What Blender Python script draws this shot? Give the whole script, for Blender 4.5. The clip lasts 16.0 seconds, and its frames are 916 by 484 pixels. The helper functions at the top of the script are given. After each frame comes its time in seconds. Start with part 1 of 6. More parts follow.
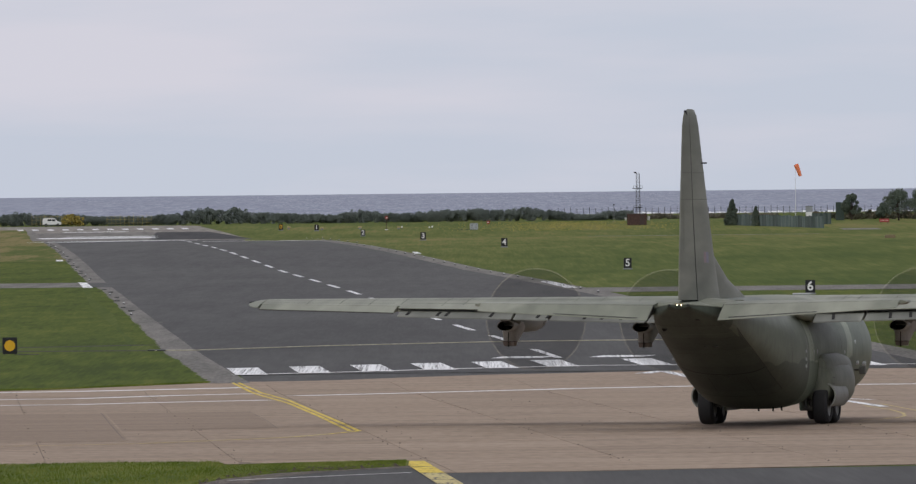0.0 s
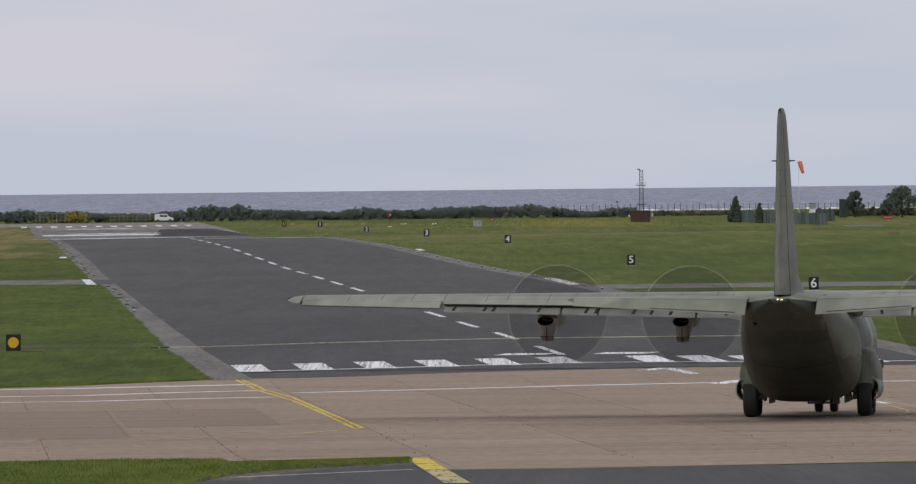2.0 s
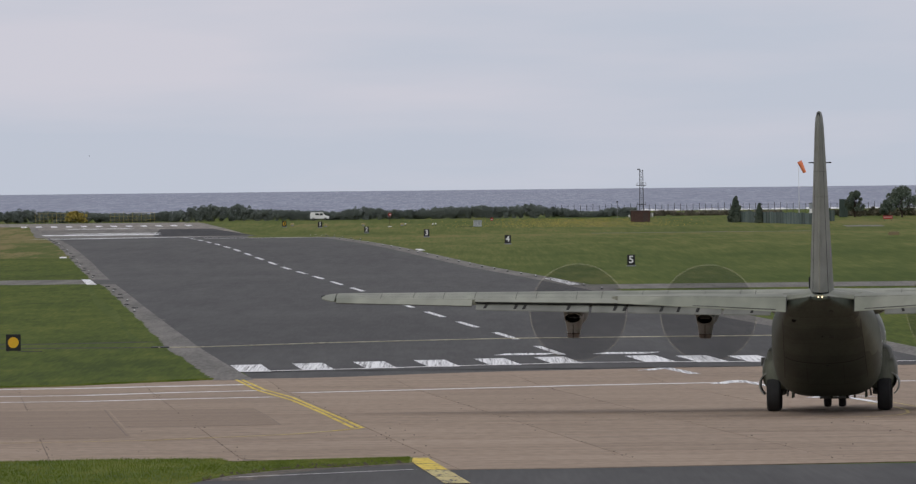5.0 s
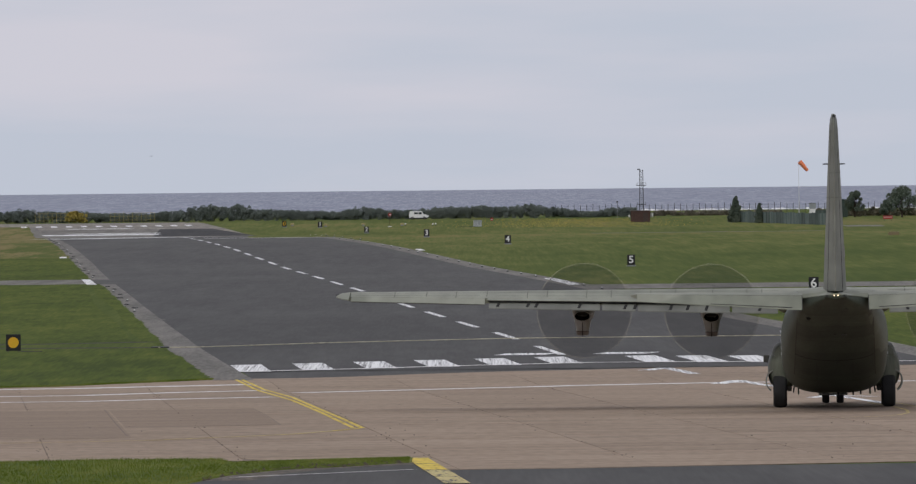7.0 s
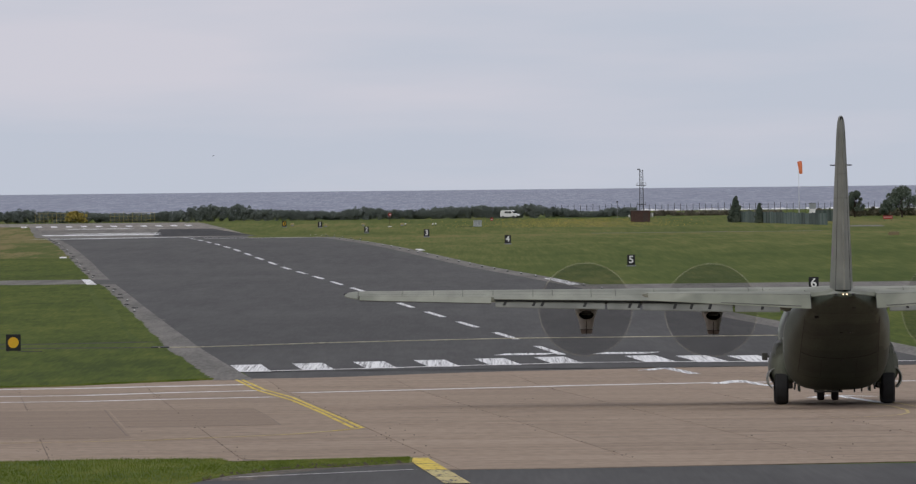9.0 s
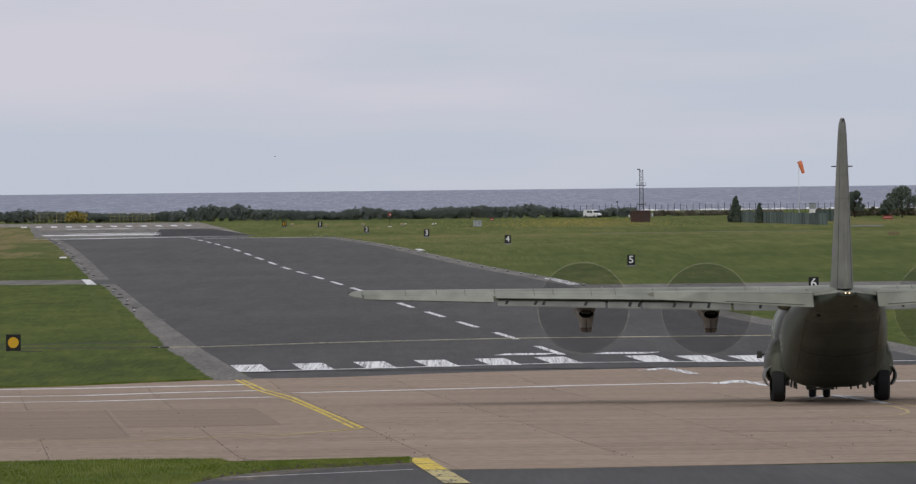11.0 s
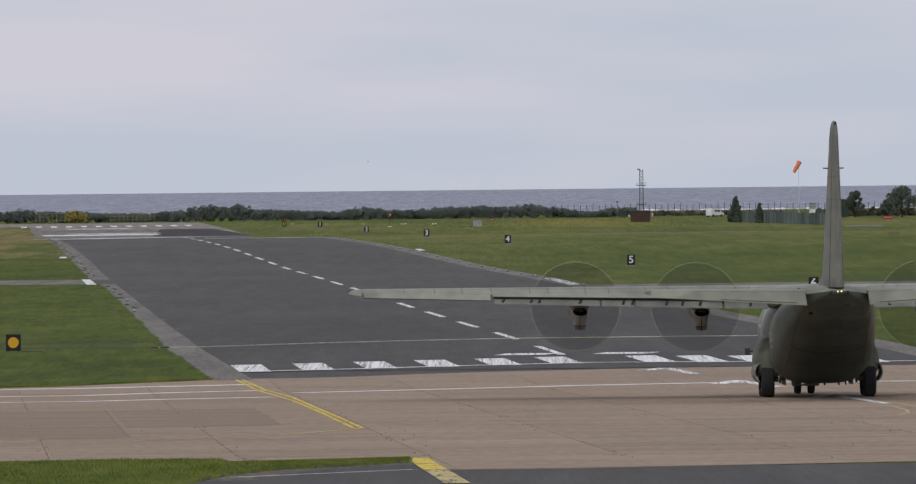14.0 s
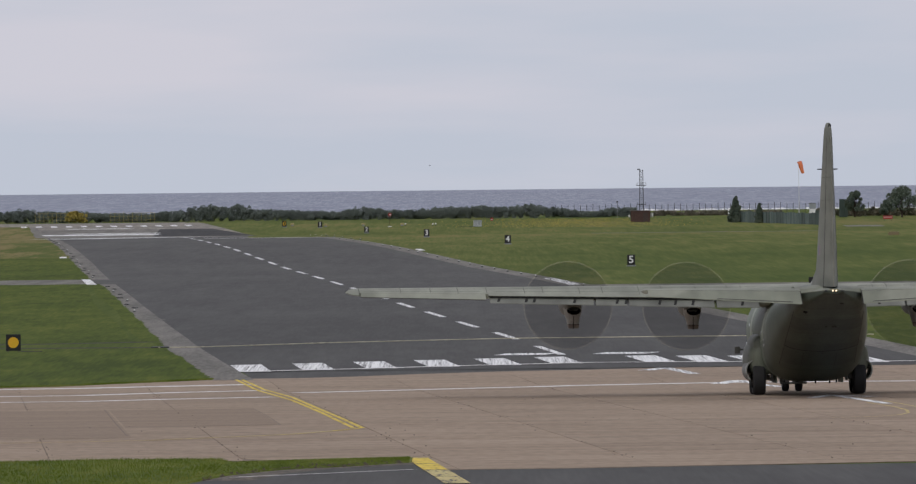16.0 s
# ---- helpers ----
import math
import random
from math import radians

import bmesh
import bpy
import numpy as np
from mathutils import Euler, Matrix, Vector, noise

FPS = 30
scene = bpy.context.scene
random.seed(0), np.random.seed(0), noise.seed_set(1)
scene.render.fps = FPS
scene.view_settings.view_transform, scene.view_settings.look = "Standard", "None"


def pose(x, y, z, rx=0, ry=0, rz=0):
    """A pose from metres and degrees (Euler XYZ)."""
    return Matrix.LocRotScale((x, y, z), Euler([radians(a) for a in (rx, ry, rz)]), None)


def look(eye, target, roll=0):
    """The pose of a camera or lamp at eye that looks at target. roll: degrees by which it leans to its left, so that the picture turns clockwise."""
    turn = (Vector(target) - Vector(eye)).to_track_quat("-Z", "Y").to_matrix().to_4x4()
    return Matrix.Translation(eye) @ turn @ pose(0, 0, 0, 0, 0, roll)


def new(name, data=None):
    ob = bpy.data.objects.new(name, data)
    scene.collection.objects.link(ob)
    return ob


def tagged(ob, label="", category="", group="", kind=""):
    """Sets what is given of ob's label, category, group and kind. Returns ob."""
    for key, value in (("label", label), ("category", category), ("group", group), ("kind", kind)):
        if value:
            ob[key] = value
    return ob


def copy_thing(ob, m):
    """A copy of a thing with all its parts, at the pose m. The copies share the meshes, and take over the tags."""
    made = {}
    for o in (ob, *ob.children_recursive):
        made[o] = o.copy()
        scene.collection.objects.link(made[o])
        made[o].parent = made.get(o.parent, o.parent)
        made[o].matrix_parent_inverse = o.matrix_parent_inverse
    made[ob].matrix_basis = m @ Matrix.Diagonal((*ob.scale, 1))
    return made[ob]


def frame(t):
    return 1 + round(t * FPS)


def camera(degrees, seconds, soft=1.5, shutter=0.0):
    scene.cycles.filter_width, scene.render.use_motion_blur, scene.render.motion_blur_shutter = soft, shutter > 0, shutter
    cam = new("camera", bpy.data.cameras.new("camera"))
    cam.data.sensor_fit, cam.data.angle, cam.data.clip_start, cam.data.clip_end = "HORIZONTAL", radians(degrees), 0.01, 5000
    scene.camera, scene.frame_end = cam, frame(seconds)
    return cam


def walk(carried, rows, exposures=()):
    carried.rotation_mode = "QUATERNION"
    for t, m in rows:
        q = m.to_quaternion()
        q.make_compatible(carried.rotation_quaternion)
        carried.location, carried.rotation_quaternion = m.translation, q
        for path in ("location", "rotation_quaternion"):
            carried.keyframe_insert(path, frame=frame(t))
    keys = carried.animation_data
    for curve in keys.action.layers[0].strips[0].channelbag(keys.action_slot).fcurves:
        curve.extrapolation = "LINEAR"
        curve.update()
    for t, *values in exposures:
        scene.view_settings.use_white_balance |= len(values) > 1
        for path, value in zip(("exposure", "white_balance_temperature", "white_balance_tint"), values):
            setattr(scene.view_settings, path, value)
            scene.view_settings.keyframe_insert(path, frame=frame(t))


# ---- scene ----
# ---------------------------------------------------------------- camera
EYE = (0.0, 0.0, 10.05)
cam = camera(2 * math.degrees(math.atan(784 / 19500)), 16.0, 1.3)


def aim(right, up):
    """Camera pose for a small turn to the right and up, in units of 1/19500 rad."""
    far = 1000.0
    return look(EYE, (right * far / 19500, far, EYE[2] - 131 * far / 19500 + up * far / 19500), -0.62)


walk(cam, [(0.0, aim(6.0, 5.2)), (0.1, aim(0.7, 2.6)), (0.2, aim(-0.3, 1.4)), (0.3, aim(0.0, 1.0)),
           (0.5, aim(0.2, 0.9)), (0.8, aim(0.0, 0.3)), (1.2, aim(0.0, 0.0)), (16.0, aim(0.0, 0.0))],
     exposures=[(0.0, 0.09), (0.5, 0.06), (1.0, 0.03), (1.5, 0.0), (16.0, 0.0)])

# ---------------------------------------------------------------- sky and light
SUN_EL, SUN_AZ = 48.0, 200.0      # elevation; compass bearing with +Y as north
world = bpy.data.worlds.new("overcast")
scene.world = world
world.use_nodes = True
wn, wl = world.node_tree.nodes, world.node_tree.links
wn.clear()
sky = wn.new("ShaderNodeTexSky")
sky.sky_type, sky.sun_disc = "NISHITA", False
sky.sun_elevation, sky.sun_rotation = radians(SUN_EL), radians(SUN_AZ)
sky.dust_density, sky.air_density = 4.0, 1.0
coord = wn.new("ShaderNodeTexCoord")
mapping = wn.new("ShaderNodeMapping")
mapping.inputs["Scale"].default_value = (11, 11, 75)
clouds = wn.new("ShaderNodeTexNoise")
clouds.inputs["Scale"].default_value, clouds.inputs["Detail"].default_value = 1.6, 5
clouds.inputs["Roughness"].default_value = 0.5
ramp = wn.new("ShaderNodeValToRGB")
ramp.color_ramp.elements[0].position, ramp.color_ramp.elements[0].color = 0.36, (0.528, 0.568, 0.660, 1)
ramp.color_ramp.elements[1].position, ramp.color_ramp.elements[1].color = 0.66, (0.625, 0.618, 0.692, 1)
mix = wn.new("ShaderNodeMix")
mix.data_type = "RGBA"
mix.inputs["Factor"].default_value = 0.97
scale = wn.new("ShaderNodeVectorMath")
scale.operation = "SCALE"
scale.inputs["Scale"].default_value = 0.08
back = wn.new("ShaderNodeBackground")
wout = wn.new("ShaderNodeOutputWorld")
wl.new(coord.outputs["Generated"], mapping.inputs["Vector"])
wl.new(mapping.outputs["Vector"], clouds.inputs["Vector"])
rise = wn.new("ShaderNodeSeparateXYZ")
lift = wn.new("ShaderNodeMapRange")
lift.inputs["From Min"].default_value, lift.inputs["From Max"].default_value = -0.002, 0.011
lift.inputs["To Min"].default_value, lift.inputs["To Max"].default_value = -0.17, 0.07
veil = wn.new("ShaderNodeMath")
wl.new(coord.outputs["Generated"], rise.inputs[0])
wl.new(rise.outputs["Z"], lift.inputs["Value"])
wl.new(lift.outputs["Result"], veil.inputs[0])
wl.new(clouds.outputs["Fac"], veil.inputs[1])
wl.new(veil.outputs[0], ramp.inputs["Fac"])
wl.new(sky.outputs["Color"], scale.inputs[0])
wl.new(scale.outputs["Vector"], mix.inputs["A"])
wl.new(ramp.outputs["Color"], mix.inputs["B"])
wl.new(mix.outputs["Result"], back.inputs["Color"])
wl.new(back.outputs["Background"], wout.inputs["Surface"])
back.inputs["Strength"].default_value = 1.0

sun = new("sun", bpy.data.lights.new("sun", "SUN"))
sun.data.energy, sun.data.angle, sun.data.color = 0.9, radians(25), (1.0, 0.97, 0.92)
sun.rotation_euler = (radians(90 - SUN_EL), 0, radians(-SUN_AZ + 180))


# ---------------------------------------------------------------- materials
def material(name, rough=0.8, metal=0.0, spec=0.3):
    m = bpy.data.materials.new(name)
    m.use_nodes = True
    b = m.node_tree.nodes["Principled BSDF"]
    b.inputs["Roughness"].default_value, b.inputs["Metallic"].default_value = rough, metal
    b.inputs["Specular IOR Level"].default_value = spec
    return m, m.node_tree.nodes, m.node_tree.links, b


def surface(name, stops, layers, rough=0.8, metal=0.0, spec=0.3, space="Object", bump=0.0):
    """A material whose colour runs over stops [(position, rgb)] by a sum of noises.
    layers: (weight, (sx, sy, sz) cycles per metre, detail)."""
    m, n, l, b = material(name, rough, metal, spec)
    tc = n.new("ShaderNodeTexCoord")
    total = None
    for weight, sc, detail in layers:
        mp = n.new("ShaderNodeMapping")
        mp.inputs["Scale"].default_value = sc
        nz = n.new("ShaderNodeTexNoise")
        nz.inputs["Scale"].default_value, nz.inputs["Detail"].default_value = 1.0, detail
        l.new(tc.outputs[space], mp.inputs["Vector"])
        l.new(mp.outputs["Vector"], nz.inputs["Vector"])
        mul = n.new("ShaderNodeMath")
        mul.operation = "MULTIPLY_ADD"
        mul.inputs[1].default_value = weight
        l.new(nz.outputs["Fac"], mul.inputs[0])
        if total is None:
            mul.inputs[2].default_value = 0.0
        else:
            l.new(total, mul.inputs[2])
        total = mul.outputs[0]
    rp = n.new("ShaderNodeValToRGB")
    els = rp.color_ramp.elements
    while len(els) < len(stops):
        els.new(0.5)
    for e, (p, c) in zip(els, stops):
        e.position, e.color = p, (*c, 1)
    l.new(total, rp.inputs["Fac"])
    l.new(rp.outputs["Color"], b.inputs["Base Color"])
    if bump:
        bp = n.new("ShaderNodeBump")
        bp.inputs["Strength"].default_value, bp.inputs["Distance"].default_value = bump, 0.02
        l.new(total, bp.inputs["Height"])
        l.new(bp.outputs["Normal"], b.inputs["Normal"])
    return m


def plain(name, rgb, rough=0.6, metal=0.0, spec=0.3, vary=0.18):
    lo, hi = [c * (1 - vary) for c in rgb], [min(1, c * (1 + vary)) for c in rgb]
    return surface(name, [(0.3, lo), (0.7, hi)], [(0.6, (3, 3, 3), 3), (0.4, (40, 40, 40), 2)], rough, metal, spec)


def banded(name, stops, layers, bands, rough=0.95, spec=0.1):
    """A ground cover that changes in uneven bands across y: bands are (y, share)."""
    m = surface(name, stops, layers, rough, spec=spec)
    n, l = m.node_tree.nodes, m.node_tree.links
    colour = next(k for k in n if k.bl_idname == "ShaderNodeValToRGB")
    total = colour.inputs["Fac"].links[0].from_socket
    tc = next(k for k in n if k.bl_idname == "ShaderNodeTexCoord")
    split = n.new("ShaderNodeSeparateXYZ")
    l.new(tc.outputs["Object"], split.inputs[0])
    mp = n.new("ShaderNodeMapping")
    mp.inputs["Scale"].default_value = (0.012, 0.003, 1)
    warp = n.new("ShaderNodeTexNoise")
    warp.inputs["Scale"].default_value, warp.inputs["Detail"].default_value = 1.0, 3
    l.new(tc.outputs["Object"], mp.inputs["Vector"])
    l.new(mp.outputs["Vector"], warp.inputs["Vector"])
    shift = n.new("ShaderNodeMath")
    shift.operation = "MULTIPLY_ADD"
    shift.inputs[1].default_value = 200.0
    l.new(warp.outputs["Fac"], shift.inputs[0])
    l.new(split.outputs["Y"], shift.inputs[2])
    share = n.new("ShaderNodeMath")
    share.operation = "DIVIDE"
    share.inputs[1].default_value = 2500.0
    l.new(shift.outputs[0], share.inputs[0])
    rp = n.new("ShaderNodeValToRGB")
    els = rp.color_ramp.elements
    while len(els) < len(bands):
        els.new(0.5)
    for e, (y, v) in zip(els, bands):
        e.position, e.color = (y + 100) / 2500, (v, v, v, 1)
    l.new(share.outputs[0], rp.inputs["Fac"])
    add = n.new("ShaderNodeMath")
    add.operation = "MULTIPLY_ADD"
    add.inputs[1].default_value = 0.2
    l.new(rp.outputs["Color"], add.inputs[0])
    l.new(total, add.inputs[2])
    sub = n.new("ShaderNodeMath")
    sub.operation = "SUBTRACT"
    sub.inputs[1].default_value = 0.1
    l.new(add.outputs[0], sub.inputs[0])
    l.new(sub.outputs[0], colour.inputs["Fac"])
    return m


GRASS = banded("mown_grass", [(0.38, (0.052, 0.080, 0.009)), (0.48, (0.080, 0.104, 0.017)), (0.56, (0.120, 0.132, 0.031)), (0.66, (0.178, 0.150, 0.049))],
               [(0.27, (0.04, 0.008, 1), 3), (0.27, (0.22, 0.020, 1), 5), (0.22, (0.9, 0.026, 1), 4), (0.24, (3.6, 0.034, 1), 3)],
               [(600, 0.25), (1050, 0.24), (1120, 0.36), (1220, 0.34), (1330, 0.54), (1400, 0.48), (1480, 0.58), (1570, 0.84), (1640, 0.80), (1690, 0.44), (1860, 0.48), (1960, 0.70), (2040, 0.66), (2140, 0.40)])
LUSH = banded("lush_grass", [(0.38, (0.040, 0.060, 0.005)), (0.5, (0.067, 0.094, 0.009)), (0.62, (0.114, 0.126, 0.020))],
              [(0.34, (0.12, 0.028, 1), 3), (0.32, (0.9, 0.07, 1), 4), (0.34, (4.5, 0.12, 1), 3)],
              [(300, 0.26), (545, 0.24), (620, 0.36), (700, 0.52), (900, 0.54), (980, 0.46), (1250, 0.42)])
STRAW = surface("dry_grass", [(0.40, (0.066, 0.092, 0.014)), (0.47, (0.100, 0.112, 0.026)), (0.55, (0.195, 0.158, 0.064))],
                [(0.5, (0.22, 0.014, 1), 3), (0.25, (1.2, 0.05, 1), 4), (0.25, (5, 0.2, 1), 4)], 0.95, spec=0.1)
ROUGH_GRASS = surface("unmown_grass", [(0.42, (0.052, 0.078, 0.008)), (0.5, (0.080, 0.108, 0.013)), (0.58, (0.124, 0.138, 0.026))],
                      [(0.35, (0.3, 0.05, 1), 3), (0.35, (1.5, 0.2, 1), 4), (0.30, (7, 0.8, 1), 4)], 0.95, spec=0.1)
BLADE = surface("grass_blades", [(0.38, (0.074, 0.110, 0.014)), (0.5, (0.122, 0.160, 0.024)), (0.62, (0.205, 0.215, 0.062))],
                [(0.5, (0.7, 0.1, 1), 3), (0.5, (15, 3, 1), 2)], 0.9, spec=0.15)
# bands rise with distance: the haze over the far runway put into colour
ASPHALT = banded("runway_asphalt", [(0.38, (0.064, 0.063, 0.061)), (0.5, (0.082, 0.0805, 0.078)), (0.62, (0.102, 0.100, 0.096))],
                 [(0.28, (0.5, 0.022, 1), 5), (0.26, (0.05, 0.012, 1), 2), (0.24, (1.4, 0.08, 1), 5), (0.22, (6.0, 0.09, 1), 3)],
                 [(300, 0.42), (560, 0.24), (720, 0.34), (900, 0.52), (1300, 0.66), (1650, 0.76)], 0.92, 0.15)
TAR = surface("fresh_tar", [(0.40, (0.036, 0.036, 0.037)), (0.60, (0.058, 0.057, 0.056))],
              [(0.5, (0.3, 0.03, 1), 4), (0.5, (1.6, 0.10, 1), 4)], 0.9, spec=0.15)
OLD_ASPHALT = surface("old_asphalt", [(0.40, (0.128, 0.122, 0.111)), (0.60, (0.212, 0.200, 0.180))],
                      [(0.5, (0.7, 0.04, 1), 5), (0.5, (5, 0.35, 1), 4)], 0.95, spec=0.12)
PALE_PAVING = surface("pale_paving", [(0.40, (0.175, 0.160, 0.142)), (0.60, (0.28, 0.255, 0.225))],
                      [(0.5, (0.5, 0.03, 1), 4), (0.5, (2.0, 0.10, 1), 4)], 0.95, spec=0.12)
CONCRETE = surface("pinkish_concrete", [(0.36, (0.226, 0.170, 0.125)), (0.5, (0.293, 0.224, 0.165)), (0.62, (0.349, 0.271, 0.202))],
                   [(0.24, (0.06, 0.10, 1), 4), (0.38, (0.10, 0.55, 1), 4), (0.38, (2.6, 0.60, 1), 5)], 0.9, spec=0.15)
PATCH = surface("darker_concrete", [(0.38, (0.218, 0.165, 0.122)), (0.62, (0.276, 0.210, 0.155))],
                [(0.5, (0.1, 0.30, 1), 4), (0.5, (4, 1.5, 1), 5)], 0.9, spec=0.15)
JOINT = plain("joint_filler", (0.175, 0.135, 0.103), 0.95, vary=0.4)
WHITE_PAINT = surface("worn_white_paint", [(0.38, (0.22, 0.215, 0.21)), (0.46, (0.58, 0.58, 0.575)), (0.56, (0.82, 0.82, 0.81))],
                      [(0.6, (7, 0.035, 1), 3), (0.4, (18, 0.12, 1), 3)], 0.8)
FAINT_PAINT = surface("faded_white_paint", [(0.34, (0.44, 0.40, 0.36)), (0.50, (0.74, 0.72, 0.70))],
                      [(0.55, (1.2, 0.6, 1), 4), (0.45, (9, 3, 1), 3)], 0.85)
YELLOW_PAINT = surface("worn_yellow_paint", [(0.36, (0.16, 0.125, 0.06)), (0.44, (0.56, 0.41, 0.06)), (0.62, (0.74, 0.57, 0.09))],
                       [(0.55, (3, 0.5, 1), 4), (0.45, (12, 3, 1), 3)], 0.8)
PALE_YELLOW = surface("cracked_pale_yellow_paint", [(0.41, (0.13, 0.115, 0.09)), (0.455, (0.44, 0.37, 0.17)), (0.62, (0.58, 0.49, 0.22))],
                      [(0.5, (2.2, 0.22, 1), 4), (0.5, (9, 0.9, 1), 4)], 0.85)
FAINT_YELLOW = surface("faded_yellow_paint", [(0.36, (0.38, 0.30, 0.15)), (0.60, (0.56, 0.44, 0.16))],
                       [(0.55, (1.5, 0.5, 1), 4), (0.45, (12, 3, 1), 3)], 0.85)
SEA = surface("sea_water", [(0.38, (0.130, 0.148, 0.205)), (0.52, (0.205, 0.225, 0.29)), (0.62, (0.33, 0.345, 0.41))],
              [(0.35, (0.30, 0.012, 1), 4), (0.65, (1.5, 0.03, 1), 5)], 0.55, spec=0.25, bump=0.3)
# distance haze is put into these leaf colours: paler and bluer than foliage
SCRUB = surface("hazy_scrub_leaves", [(0.38, (0.140, 0.164, 0.146)), (0.62, (0.168, 0.194, 0.168))],
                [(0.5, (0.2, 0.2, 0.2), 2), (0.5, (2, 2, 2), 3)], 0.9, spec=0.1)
TREE_LEAF = surface("hazy_tree_leaves", [(0.38, (0.082, 0.106, 0.084)), (0.62, (0.160, 0.190, 0.138))],
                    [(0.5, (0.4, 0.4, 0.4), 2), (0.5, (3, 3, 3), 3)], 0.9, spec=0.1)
GORSE = surface("gorse_flowers", [(0.35, (0.24, 0.20, 0.06)), (0.65, (0.50, 0.40, 0.10))], [(1.0, (2, 2, 2), 3)], 0.9)
BARK = plain("bark", (0.06, 0.045, 0.035), 0.95)


def airframe_paint(name, light, dark, mid, lo, hi, by=0.0, bz=0.0, bx=0.0, edge=0.02, patch=(0.16, 0.13, 0.2)):
    """Two-tone disruptive camouflage with faint panel seams and streaky grime."""
    m, n, l, b = material(name, 0.55, 0.0, 0.35)
    tc = n.new("ShaderNodeTexCoord")

    def nz(sc, detail):
        mp = n.new("ShaderNodeMapping")
        mp.inputs["Scale"].default_value = sc
        t = n.new("ShaderNodeTexNoise")
        t.inputs["Scale"].default_value, t.inputs["Detail"].default_value = 1.0, detail
        l.new(tc.outputs["Object"], mp.inputs["Vector"])
        l.new(mp.outputs["Vector"], t.inputs["Vector"])
        return t.outputs["Fac"]

    rp = n.new("ShaderNodeValToRGB")
    e = rp.color_ramp.elements
    e[0].position, e[0].color = mid - edge, (*dark, 1)
    e[1].position, e[1].color = mid + edge, (*light, 1)
    split = n.new("ShaderNodeSeparateXYZ")
    l.new(tc.outputs["Object"], split.inputs[0])
    total = nz(patch, 1.0)
    for axis, share in (("X", bx), ("Y", by), ("Z", bz)):
        add = n.new("ShaderNodeMath")
        add.operation = "MULTIPLY_ADD"
        add.inputs[1].default_value = share
        l.new(split.outputs[axis], add.inputs[0])
        l.new(total, add.inputs[2])
        total = add.outputs[0]
    l.new(total, rp.inputs["Fac"])
    grime = n.new("ShaderNodeMapRange")
    grime.inputs["From Min"].default_value, grime.inputs["From Max"].default_value = 0.3, 0.7
    grime.inputs["To Min"].default_value, grime.inputs["To Max"].default_value = lo, hi
    l.new(nz((1.3, 0.35, 1.3), 5), grime.inputs["Value"])
    mx = n.new("ShaderNodeVectorMath")
    mx.operation = "SCALE"
    l.new(rp.outputs["Color"], mx.inputs[0])
    l.new(grime.outputs["Result"], mx.inputs["Scale"])
    l.new(mx.outputs["Vector"], b.inputs["Base Color"])
    return m


